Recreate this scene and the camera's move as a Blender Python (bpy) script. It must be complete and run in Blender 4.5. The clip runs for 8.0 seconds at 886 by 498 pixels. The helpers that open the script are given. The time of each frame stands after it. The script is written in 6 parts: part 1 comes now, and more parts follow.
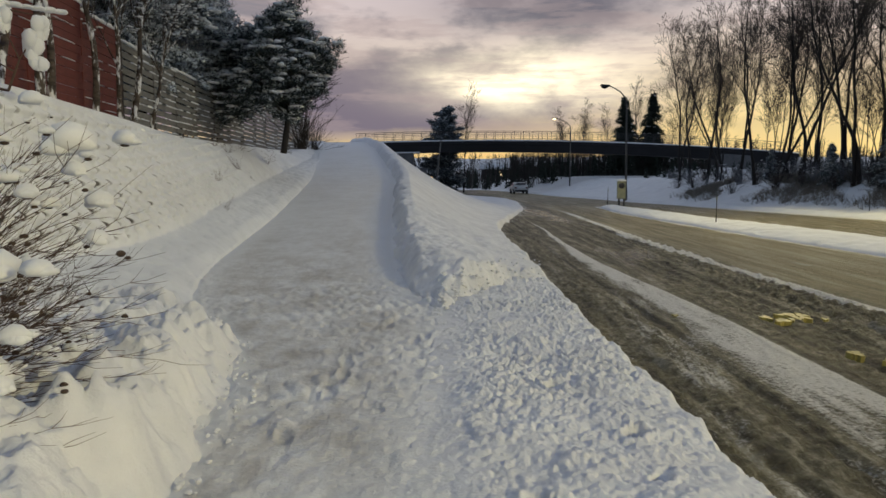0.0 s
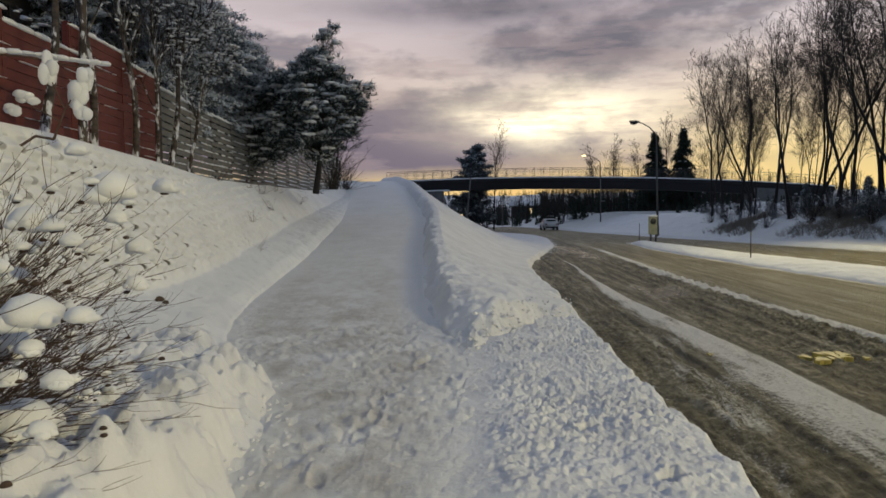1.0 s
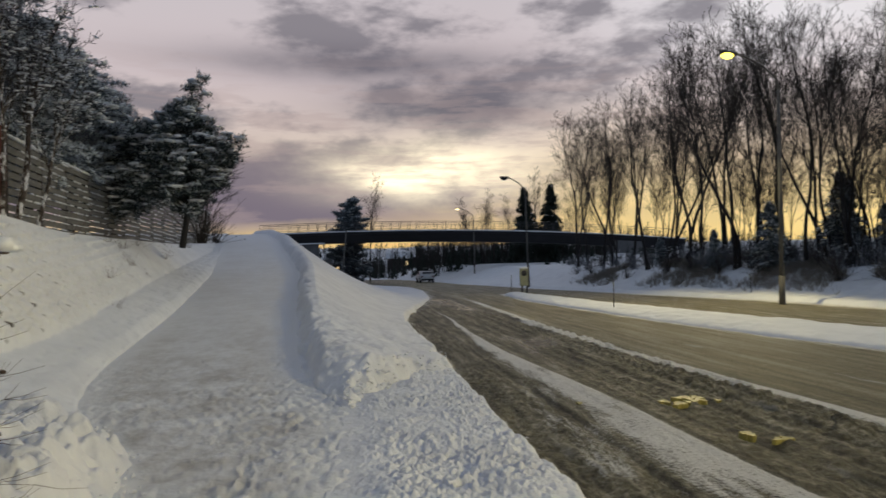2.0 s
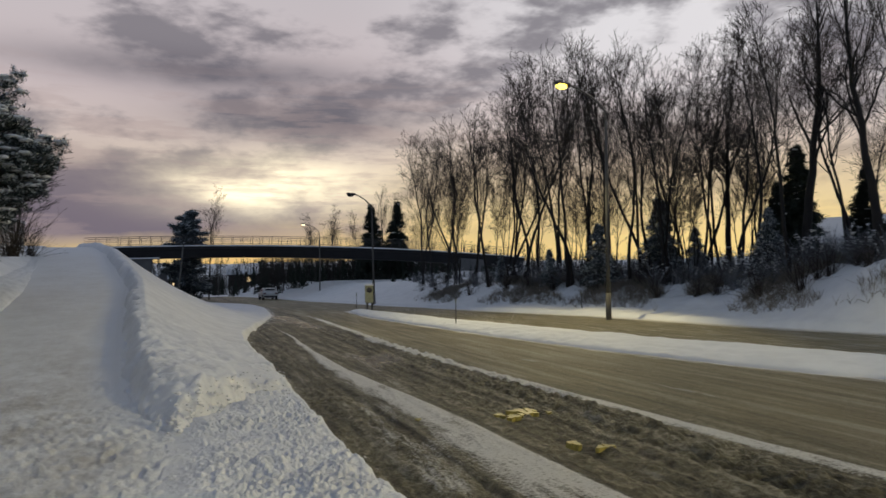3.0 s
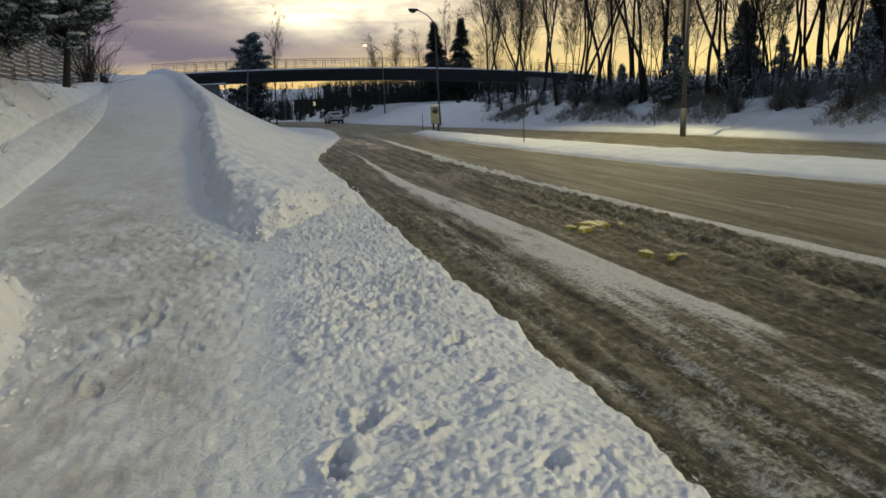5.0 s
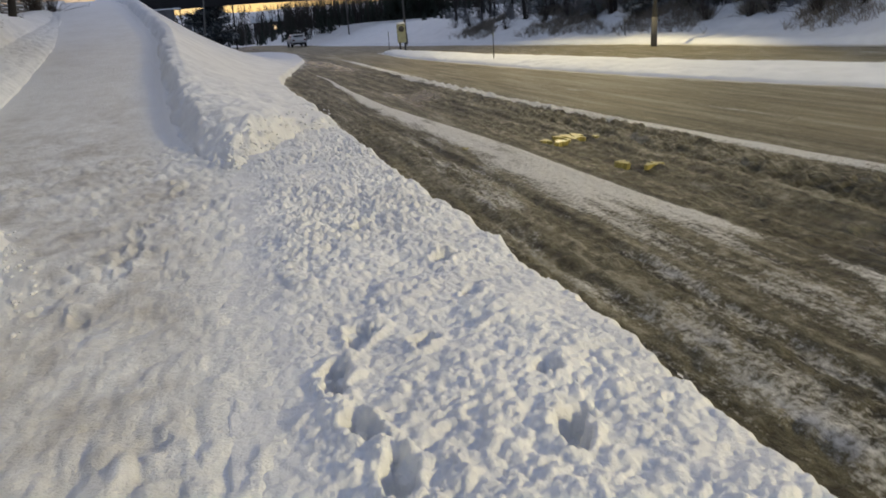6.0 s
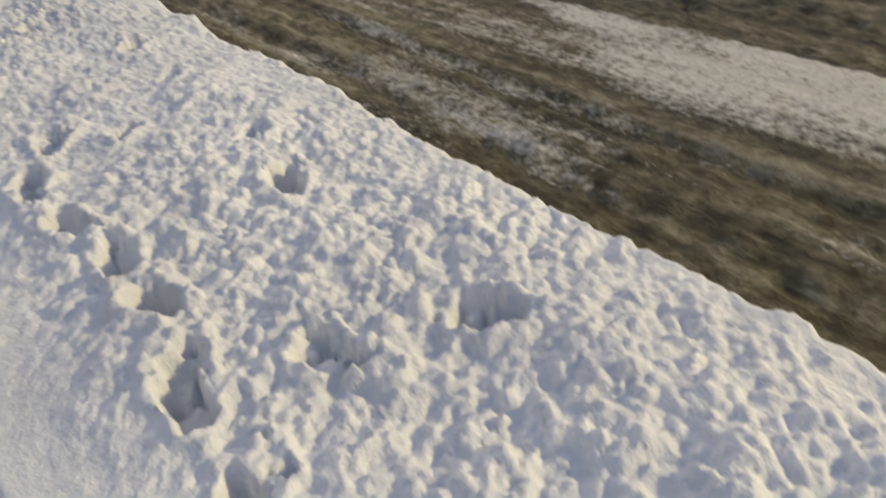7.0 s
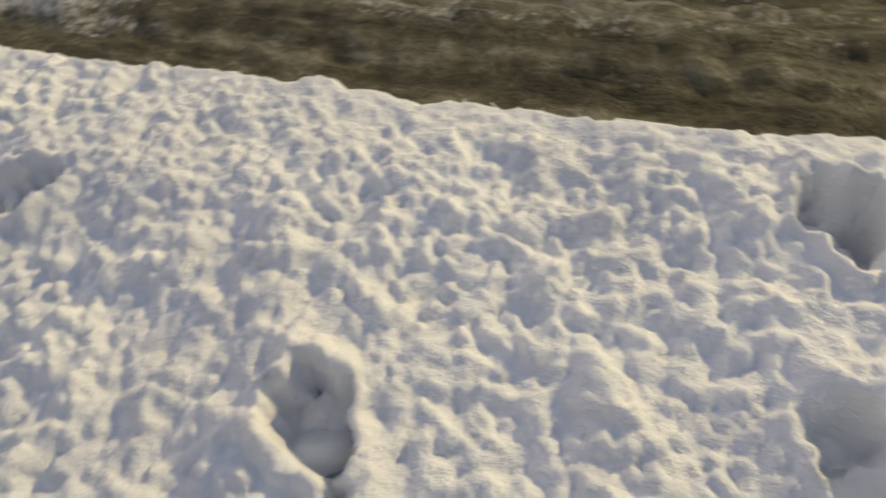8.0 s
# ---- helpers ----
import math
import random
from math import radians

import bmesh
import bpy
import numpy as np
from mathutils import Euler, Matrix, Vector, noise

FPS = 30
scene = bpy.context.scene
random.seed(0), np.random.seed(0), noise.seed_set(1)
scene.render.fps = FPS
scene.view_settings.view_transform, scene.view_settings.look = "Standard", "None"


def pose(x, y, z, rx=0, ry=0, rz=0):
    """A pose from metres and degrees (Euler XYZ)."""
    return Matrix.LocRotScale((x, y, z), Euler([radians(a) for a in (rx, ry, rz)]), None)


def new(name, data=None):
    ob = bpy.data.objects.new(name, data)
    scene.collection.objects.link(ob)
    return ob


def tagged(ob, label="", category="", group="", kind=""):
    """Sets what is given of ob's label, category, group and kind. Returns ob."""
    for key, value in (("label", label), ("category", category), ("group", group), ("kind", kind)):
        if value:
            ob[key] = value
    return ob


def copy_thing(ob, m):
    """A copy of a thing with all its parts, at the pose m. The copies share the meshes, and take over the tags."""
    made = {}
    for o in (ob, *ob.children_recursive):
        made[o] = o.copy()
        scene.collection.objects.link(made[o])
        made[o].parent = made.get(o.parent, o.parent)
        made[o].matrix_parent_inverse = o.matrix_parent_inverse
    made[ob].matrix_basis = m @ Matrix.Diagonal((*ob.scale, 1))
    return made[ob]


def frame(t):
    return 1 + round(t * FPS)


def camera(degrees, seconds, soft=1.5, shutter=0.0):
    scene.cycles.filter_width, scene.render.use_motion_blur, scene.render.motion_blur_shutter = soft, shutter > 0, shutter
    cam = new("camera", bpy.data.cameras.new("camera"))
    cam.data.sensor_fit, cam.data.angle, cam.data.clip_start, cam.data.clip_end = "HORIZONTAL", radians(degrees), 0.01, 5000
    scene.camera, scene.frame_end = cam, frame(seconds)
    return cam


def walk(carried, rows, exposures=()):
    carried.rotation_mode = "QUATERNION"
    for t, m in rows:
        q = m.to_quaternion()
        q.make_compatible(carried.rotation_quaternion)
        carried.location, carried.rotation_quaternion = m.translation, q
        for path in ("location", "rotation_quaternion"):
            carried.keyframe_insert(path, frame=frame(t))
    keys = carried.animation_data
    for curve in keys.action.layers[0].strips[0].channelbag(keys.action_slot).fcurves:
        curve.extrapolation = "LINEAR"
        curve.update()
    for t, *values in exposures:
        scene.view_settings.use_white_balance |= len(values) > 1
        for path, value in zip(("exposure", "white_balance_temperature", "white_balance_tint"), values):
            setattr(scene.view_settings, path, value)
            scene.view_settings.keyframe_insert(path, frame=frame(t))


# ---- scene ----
cam = camera(63.6, 8.0, soft=1.5, shutter=0.25)
ROWS = [
    (0.0, 0.000, 0.000, 1.599, 0.00, -5.948, 0.08),
    (0.5, -0.006, -0.020, 1.610, 1.577, -5.550, 0.707),
    (1.0, 0.004, -0.040, 1.635, 2.404, -2.955, 0.775),
    (1.5, 0.016, -0.040, 1.646, -0.943, -0.164, 0.603),
    (2.0, 0.033, -0.021, 1.663, -7.481, 1.092, 1.184),
    (3.5, 0.132, 0.004, 1.661, -21.929, 2.279, 0.581),
    (4.0, 0.115, 0.001, 1.637, -20.038, -0.622, 0.808),
    (4.5, 0.083, 0.012, 1.576, -15.580, -7.203, 1.241),
    (6.0, -0.015, 0.051, 1.496, -17.276, -18.068, 3.930),
    (6.5, 0.028, -0.001, 1.445, -27.953, -24.786, 4.331),
    (7.0, 0.068, -0.171, 1.376, -39.589, -36.103, 5.150),
    (7.5, 0.109, -0.332, 1.315, -52.387, -47.315, 5.883),
    (8.0, 0.256, -0.585, 1.223, -70.898, -51.247, 7.281),
]
EXPOSURES = [(0.0, -0.02, 6480, 8), (1.5, -0.08, 6500, 9), (3.5, -0.23, 6560, 8), (4.5, -0.12, 6480, 3), (5.8, 0.32, 6500, 12), (6.6, 0.52, 6640, 13), (7.5, 0.38, 6760, 14), (8.0, 0.38, 6980, 13)]
walk(cam, [(t, pose(x, y, z, 90 + pitch, roll, yaw)) for t, x, y, z, yaw, pitch, roll in ROWS], EXPOSURES)

# ---- world and light ----
SKY_STRENGTH = 1.0
world = bpy.data.worlds.new("dusk_sky")
scene.world = world
world.use_nodes = True
wn, wl = world.node_tree.nodes, world.node_tree.links
wn.clear()


def wnode(kind, **inputs):
    n = wn.new(kind)
    for k, v in inputs.items():
        n.inputs[int(k[1:]) if k[0] == "i" and k[1:].isdigit() else k].default_value = v
    return n


def wmath(op, a, b=None, clamp=False):
    n = wn.new("ShaderNodeMath")
    n.operation, n.use_clamp = op, clamp
    for i, v in enumerate((a, b)):
        if v is None:
            continue
        if isinstance(v, (int, float)):
            n.inputs[i].default_value = v
        else:
            wl.new(v, n.inputs[i])
    return n.outputs[0]


def wramp(fac, stops, mode="LINEAR"):
    n = wn.new("ShaderNodeValToRGB")
    e = n.color_ramp.elements
    n.color_ramp.interpolation = mode
    while len(e) < len(stops):
        e.new(0.5)
    for el, (p, c) in zip(e, stops):
        el.position, el.color = p, (*c, 1)
    wl.new(fac, n.inputs[0])
    return n.outputs[0]


def wmix(fac, a, b, mode="MIX"):
    n = wn.new("ShaderNodeMix")
    n.data_type, n.blend_type = "RGBA", mode
    if isinstance(fac, (int, float)):
        n.inputs[0].default_value = fac
    else:
        wl.new(fac, n.inputs[0])
    for i, v in ((6, a), (7, b)):
        if isinstance(v, tuple):
            n.inputs[i].default_value = (*v, 1)
        else:
            wl.new(v, n.inputs[i])
    return n.outputs[2]


GLOW = (0.20, 1.0)  # heading of the dawn glow, x and y
coord = wn.new("ShaderNodeTexCoord").outputs["Generated"]
sep = wn.new("ShaderNodeSeparateXYZ")
wl.new(coord, sep.inputs[0])
sx, sy, sz = sep.outputs
elev = wmath("MAXIMUM", sz, 0.0)
gl = math.hypot(*GLOW)
facing = wmath("ADD", wmath("MULTIPLY", sx, GLOW[0] / gl), wmath("MULTIPLY", sy, GLOW[1] / gl))
azim = wmath("ARCTAN2", sx, sy)


def wnoise(scale, detail, rough, off, stretch):
    mp = wn.new("ShaderNodeMapping")
    mp.inputs["Location"].default_value = off
    mp.inputs["Scale"].default_value = stretch
    wl.new(coord, mp.inputs["Vector"])
    n = wn.new("ShaderNodeTexNoise")
    n.inputs["Scale"].default_value, n.inputs["Detail"].default_value, n.inputs["Roughness"].default_value = scale, detail, rough
    wl.new(mp.outputs[0], n.inputs["Vector"])
    return n.outputs["Fac"]


def bump_at(a, e, wa, we):
    """A soft oval in the sky at azimuth a and height e."""
    u = wmath("POWER", wmath("ABSOLUTE", wmath("DIVIDE", wmath("SUBTRACT", azim, a), wa)), 2.0)
    v = wmath("POWER", wmath("ABSOLUTE", wmath("DIVIDE", wmath("SUBTRACT", elev, e), we)), 2.0)
    return wmath("POWER", 2.718, wmath("MULTIPLY", wmath("ADD", u, v), -1.0))


big = wnoise(3.4, 5, 0.55, (2.3, 0.4, 0.9), (1, 1, 2.6))
fine = wnoise(9.5, 6, 0.58, (7.1, 3.3, 0.2), (1, 1, 2.4))
cloud = wmath("ADD", wmath("MULTIPLY", big, 0.65), wmath("MULTIPLY", fine, 0.35))
ragged = wmath("ADD", 0.45, wmath("MULTIPLY", fine, 1.1))
dark = wramp(cloud, [(0.46, (0, 0, 0)), (0.565, (1, 1, 1))], "EASE")
# clear part of the sky by height, towards the dawn and away from it
dawn = wramp(elev, [(0.0, (0.92, 0.56, 0.19)), (0.035, (0.95, 0.68, 0.30)), (0.09, (0.84, 0.68, 0.47)), (0.16, (0.72, 0.59, 0.53)), (0.25, (0.68, 0.58, 0.60)), (0.40, (0.62, 0.58, 0.62)), (0.52, (0.36, 0.38, 0.45)), (0.80, (0.22, 0.26, 0.34))])
dusk = wramp(elev, [(0.0, (0.17, 0.21, 0.31)), (0.25, (0.20, 0.27, 0.40)), (0.75, (0.22, 0.28, 0.38))])
toward = wramp(facing, [(0.1, (0, 0, 0)), (0.5, (0.45, 0.45, 0.45)), (0.8, (1, 1, 1))], "EASE")
# the part to the right of the dawn is paler and bluer high up
pale = wmath("MULTIPLY", wramp(azim, [(0.18, (0, 0, 0)), (0.62, (1, 1, 1))], "EASE"), wramp(elev, [(0.12, (0, 0, 0)), (0.32, (1, 1, 1))], "EASE"))
dawn = wmix(wmath("MULTIPLY", pale, 0.8), dawn, (0.93, 0.91, 0.95))
sky = wmix(toward, dusk, dawn)
shade = wmix(wramp(elev, [(0.02, (1, 1, 1)), (0.2, (0, 0, 0))]), (0.215, 0.200, 0.235), (0.36, 0.28, 0.27))
shade = wmix(toward, (0.13, 0.14, 0.19), shade)
sky = wmix(wmath("MULTIPLY", dark, 0.85), sky, shade)
# long grey bank low on the north side, and the dark cloud above the glow
bank_c = wmath("MULTIPLY", wmath("MULTIPLY", bump_at(-0.17, 0.100, 0.29, 0.042), ragged), 2.5, True)
sky = wmix(bank_c, sky, (0.215, 0.180, 0.225))
dark_c = wmath("MULTIPLY", wmath("ADD", bump_at(0.16, 0.215, 0.15, 0.030), bump_at(0.02, 0.27, 0.22, 0.022)), ragged, True)
sky = wmix(wmath("MULTIPLY", dark_c, 0.9), sky, (0.165, 0.155, 0.19))
# bright break in the cloud where the sun will rise
gap = wmath("MULTIPLY", wmath("ADD", bump_at(0.115, 0.122, 0.12, 0.030), wmath("MULTIPLY", bump_at(0.14, 0.15, 0.24, 0.040), 0.12)), wramp(fine, [(0.36, (1, 1, 1)), (0.66, (0.35, 0.35, 0.35))]))
sky = wmix(wmath("MULTIPLY", gap, 1.4, True), sky, (1.75, 1.52, 1.08))
# long thin streaks of cloud low down
streak = wramp(wnoise(7.0, 5, 0.6, (4.2, 1.1, 2.7), (1, 1, 8.0)), [(0.47, (0, 0, 0)), (0.60, (1, 1, 1))], "EASE")
sky = wmix(wmath("MULTIPLY", wmath("MULTIPLY", streak, wramp(elev, [(0.03, (0, 0, 0)), (0.06, (1, 1, 1)), (0.20, (1, 1, 1)), (0.30, (0, 0, 0))])), wmath("MULTIPLY", toward, 0.38)), sky, (0.48, 0.37, 0.36))
# clear yellow band on the horizon, tallest to the right of the glow
band = wmath("POWER", 2.718, wmath("MULTIPLY", wmath("POWER", wmath("DIVIDE", elev, 0.115), 2.0), -1.0))
bandw = wmath("MULTIPLY", band, wramp(azim, [(0.20, (0, 0, 0)), (0.38, (1, 1, 1)), (0.80, (1, 1, 1)), (1.0, (0.25, 0.25, 0.25))], "EASE"))
sky = wmix(wmath("MULTIPLY", bandw, 0.85), sky, (1.12, 0.84, 0.33))
low = wmath("POWER", 2.718, wmath("MULTIPLY", wmath("POWER", wmath("DIVIDE", elev, 0.034), 2.0), -1.0))
sky = wmix(wmath("MULTIPLY", low, wramp(azim, [(-0.55, (0, 0, 0)), (-0.25, (0.8, 0.8, 0.8)), (0.3, (0.8, 0.8, 0.8)), (0.9, (0, 0, 0))])), sky, (1.0, 0.64, 0.22))
bg = wn.new("ShaderNodeBackground")
wl.new(sky, bg.inputs[0])
bg.inputs[1].default_value = SKY_STRENGTH
wout = wn.new("ShaderNodeOutputWorld")
wl.new(bg.outputs[0], wout.inputs[0])


def lamp_light(x, y, z, power, tip, cone, name="street_lamp_light"):
    d = bpy.data.lights.new(name, "SPOT")
    d.energy, d.color, d.shadow_soft_size = power, (1.0, 0.83, 0.42), 0.12
    d.spot_size, d.spot_blend = radians(cone), 0.2
    ob = new(name, d)
    ob.matrix_world = pose(x, y, z, 0, tip, 0)
    return ob


lamp_light(14.38, 25.31, 9.15, 2900, 35, 128)
lamp_light(18.2, -12.0, 9.15, 20500, 10, 161)

# ---- materials ----
def material(name, build):
    m = bpy.data.materials.new(name)
    m.use_nodes = True
    nt = m.node_tree
    build(nt, nt.nodes["Principled BSDF"])
    return m


def n_noise(nt, scale, detail=4, rough=0.55, stretch=None, src="Object"):
    tc = nt.nodes.new("ShaderNodeTexCoord")
    out = tc.outputs[src]
    if stretch:
        mp = nt.nodes.new("ShaderNodeMapping")
        mp.inputs["Scale"].default_value = stretch
        nt.links.new(out, mp.inputs["Vector"])
        out = mp.outputs[0]
    n = nt.nodes.new("ShaderNodeTexNoise")
    n.inputs["Scale"].default_value, n.inputs["Detail"].default_value, n.inputs["Roughness"].default_value = scale, detail, rough
    nt.links.new(out, n.inputs["Vector"])
    return n.outputs["Fac"]


def n_ramp(nt, fac, stops):
    n = nt.nodes.new("ShaderNodeValToRGB")
    e = n.color_ramp.elements
    while len(e) < len(stops):
        e.new(0.5)
    for el, (p, c) in zip(e, stops):
        if isinstance(c, (int, float)):
            c = (c, c, c)
        el.position, el.color = p, (*c, 1)
    nt.links.new(fac, n.inputs[0])
    return n.outputs[0]


def n_mix(nt, fac, a, b, mode="MIX"):
    n = nt.nodes.new("ShaderNodeMix")
    n.data_type, n.blend_type = "RGBA", mode
    if isinstance(fac, (int, float)):
        n.inputs[0].default_value = fac
    else:
        nt.links.new(fac, n.inputs[0])
    for i, v in ((6, a), (7, b)):
        if isinstance(v, tuple):
            n.inputs[i].default_value = (*v, 1)
        else:
            nt.links.new(v, n.inputs[i])
    return n.outputs[2]


def n_math(nt, op, a, b, clamp=False):
    n = nt.nodes.new("ShaderNodeMath")
    n.operation, n.use_clamp = op, clamp
    for i, v in enumerate((a, b)):
        if isinstance(v, (int, float)):
            n.inputs[i].default_value = v
        else:
            nt.links.new(v, n.inputs[i])
    return n.outputs[0]


def n_bump(nt, p, height, strength, dist, after=None):
    b = nt.nodes.new("ShaderNodeBump")
    b.inputs["Strength"].default_value, b.inputs["Distance"].default_value = strength, dist
    nt.links.new(height, b.inputs["Height"])
    if after:
        nt.links.new(after, b.inputs["Normal"])
    nt.links.new(b.outputs[0], p.inputs["Normal"])
    return b.outputs[0]


def n_attr(nt, name):
    a = nt.nodes.new("ShaderNodeAttribute")
    a.attribute_name = name
    return a.outputs["Fac"]


def plain(name, col, rough=0.7, metal=0.0, var=0.25, scale=6.0, bump=0.15, dist=0.01, stretch=None, src="Object"):
    def build(nt, p):
        f = n_noise(nt, scale, 5, 0.6, stretch, src)
        g = n_noise(nt, scale * 7, 3, 0.6, stretch, src)
        c = n_ramp(nt, f, [(0.3, tuple(v * (1 - var) for v in col)), (0.7, tuple(min(v * (1 + var), 1) for v in col))])
        nt.links.new(n_mix(nt, 0.3, c, n_ramp(nt, g, [(0.3, tuple(v * (1 - var) for v in col)), (0.7, tuple(min(v * (1 + var), 1) for v in col))])), p.inputs["Base Color"])
        p.inputs["Roughness"].default_value, p.inputs["Metallic"].default_value = rough, metal
        if bump:
            n_bump(nt, p, g, bump, dist)
    return material(name, build)


def snow_build(tint=(0.82, 0.835, 0.845), low=(0.73, 0.745, 0.76), grain=0.5, size=40.0, dist=0.012):
    def build(nt, p):
        f = n_noise(nt, 1.3, 5, 0.6)
        c = n_ramp(nt, f, [(0.3, low), (0.65, tint)])
        nt.links.new(c, p.inputs["Base Color"])
        p.inputs["Roughness"].default_value = 0.62
        p.inputs["Specular IOR Level"].default_value = 0.25
        a = n_bump(nt, p, n_noise(nt, size * 0.2, 4, 0.6), grain * 0.6, dist * 3)
        n_bump(nt, p, n_noise(nt, size, 4, 0.7), grain, dist, a)
    return build


M_SNOW = material("fresh_snow", snow_build())
M_SNOWSOFT = material("soft_snow", snow_build(grain=0.25))
def wall_build(nt, p):
    snow_build()(nt, p)
    src = p.inputs["Base Color"].links[0].from_socket
    # dark stone colour: exposed blocks, and painted shade inside the snow pits
    stone = n_ramp(nt, n_noise(nt, 18, 4, 0.6), [(0.3, (0.07, 0.065, 0.06)), (0.7, (0.17, 0.16, 0.15))])
    nt.links.new(n_mix(nt, n_ramp(nt, n_attr(nt, "bare"), [(0.25, 0.0), (0.6, 1.0)]), src, stone), p.inputs["Base Color"])


M_WALLSNOW = material("snow_over_stone_blocks", wall_build)
M_CLUMP = material("clumped_snow", snow_build((0.81, 0.82, 0.84), (0.67, 0.68, 0.71), 0.75, 46.0, 0.012))


def path_build(nt, p):
    f = n_noise(nt, 0.9, 6, 0.62)
    g = n_noise(nt, 5.0, 5, 0.6, (1, 0.55, 1))
    dirt = n_ramp(nt, n_math(nt, "ADD", n_math(nt, "MULTIPLY", f, 0.6), n_math(nt, "MULTIPLY", g, 0.4)), [(0.40, 0.0), (0.62, 1.0)])
    dirt = n_math(nt, "MULTIPLY", dirt, n_attr(nt, "worn"))
    c = n_mix(nt, dirt, (0.79, 0.80, 0.81), (0.47, 0.45, 0.42))
    speck = n_ramp(nt, n_noise(nt, 55, 3, 0.7), [(0.66, 0.0), (0.74, 1.0)])
    c = n_mix(nt, n_math(nt, "MULTIPLY", speck, n_math(nt, "MULTIPLY", dirt, 0.7)), c, (0.25, 0.22, 0.18))
    nt.links.new(c, p.inputs["Base Color"])
    p.inputs["Roughness"].default_value = 0.58
    p.inputs["Specular IOR Level"].default_value = 0.3
    a = n_bump(nt, p, n_noise(nt, 9.0, 6, 0.68, (0.8, 1.3, 1)), 0.8, 0.05)
    n_bump(nt, p, n_noise(nt, 45, 4, 0.65), 0.6, 0.010, a)


M_PATH = material("trodden_snow", path_build)


def road_build(nt, p):
    s = n_attr(nt, "snow")
    streak = n_noise(nt, 4.0, 7, 0.70, (1.6, 0.22, 1))
    fine = n_noise(nt, 26.0, 5, 0.7)
    mask = n_ramp(nt, n_math(nt, "ADD", s, n_math(nt, "MULTIPLY", n_math(nt, "SUBTRACT", n_math(nt, "ADD", n_math(nt, "MULTIPLY", streak, 0.55), n_math(nt, "MULTIPLY", fine, 0.45)), 0.5), 3.0)), [(0.36, 0.0), (0.80, 1.0)])
    rut = n_noise(nt, 3.2, 6, 0.62, (1.9, 0.16, 1))
    clod = n_noise(nt, 11.0, 7, 0.74, (1.0, 0.7, 1))
    grime = n_math(nt, "ADD", n_math(nt, "MULTIPLY", rut, 0.5), n_math(nt, "MULTIPLY", clod, 0.5))
    slush = n_ramp(nt, grime, [(0.40, (0.024, 0.021, 0.010)), (0.47, (0.078, 0.068, 0.036)), (0.53, (0.155, 0.138, 0.084)), (0.60, (0.34, 0.315, 0.24))])
    pale = n_mix(nt, n_attr(nt, "sand"), slush, n_ramp(nt, n_noise(nt, 2.2, 6, 0.65, (1.8, 0.10, 1)), [(0.36, (0.16, 0.135, 0.075)), (0.50, (0.28, 0.242, 0.146)), (0.64, (0.42, 0.375, 0.27))]))
    c = n_mix(nt, mask, pale, n_ramp(nt, fine, [(0.30, (0.42, 0.40, 0.35)), (0.48, (0.80, 0.79, 0.76))]))
    nt.links.new(c, p.inputs["Base Color"])
    wet = n_attr(nt, "wet")
    nt.links.new(n_ramp(nt, wet, [(0.0, 0.62), (0.5, 0.42), (1.0, 0.10)]), p.inputs["Roughness"])
    p.inputs["Specular IOR Level"].default_value = 0.35
    a = n_bump(nt, p, grime, 1.0, 0.16)
    n_bump(nt, p, n_noise(nt, 60.0, 4, 0.7), 0.5, 0.008, a)


M_ROAD = material("slush_covered_asphalt", road_build)
# yellow base colour stands for the street lamp's reflection in the wet ice
M_GLINTWATER = plain("lamp_glint_wet_ice", (0.36, 0.31, 0.09), 0.34, 0, 0.3, 16, 0.30, 0.012)
M_BARK = plain("dark_bark", (0.019, 0.017, 0.016), 0.9, 0, 0.4, 5, 0.5, 0.02, (1, 1, 0.3))
M_TWIG = plain("dark_twig", (0.034, 0.027, 0.023), 0.9, 0, 0.3, 5, 0)


def birch_build(nt, p):
    f = n_noise(nt, 9.0, 5, 0.65, (1, 1, 0.35))
    g = n_noise(nt, 3.0, 4, 0.6, (1, 1, 3.0))
    c = n_mix(nt, n_ramp(nt, g, [(0.45, 0.0), (0.6, 1.0)]), (0.085, 0.066, 0.052), (0.035, 0.027, 0.022))
    c = n_mix(nt, n_ramp(nt, f, [(0.53, 0.0), (0.58, 1.0)]), c, (0.72, 0.73, 0.75))
    nt.links.new(c, p.inputs["Base Color"])
    p.inputs["Roughness"].default_value = 0.85
    n_bump(nt, p, f, 0.4, 0.02)


M_BIRCH = material("snow_dusted_bark", birch_build)
M_NEEDLE = plain("frosted_needles", (0.085, 0.105, 0.115), 0.8, 0, 0.45, 2.5, 0)
M_DARKNEEDLE = plain("dark_needles", (0.022, 0.032, 0.022), 0.85, 0, 0.4, 1.5, 0)
M_PINE = plain("snow_dusted_pine_needles", (0.035, 0.050, 0.050), 0.85, 0, 0.4, 1.5, 0)
M_RIME = plain("rime", (0.72, 0.77, 0.86), 0.7, 0, 0.3, 3.0, 0)
M_FROST = plain("frosted_twig", (0.20, 0.21, 0.23), 0.8, 0, 0.45, 2.0, 0)
M_RED = plain("red_stained_board", (0.105, 0.017, 0.012), 0.75, 0, 0.35, 3.0, 0.3, 0.006, (1, 0.25, 4))
M_GREYWOOD = plain("weathered_grey_board", (0.16, 0.155, 0.14), 0.85, 0, 0.35, 3.0, 0.3, 0.006, (1, 0.25, 4))
M_DARKWOOD = plain("dark_stained_post", (0.040, 0.032, 0.028), 0.8, 0, 0.3, 4.0, 0.3, 0.006, (1, 1, 0.3))
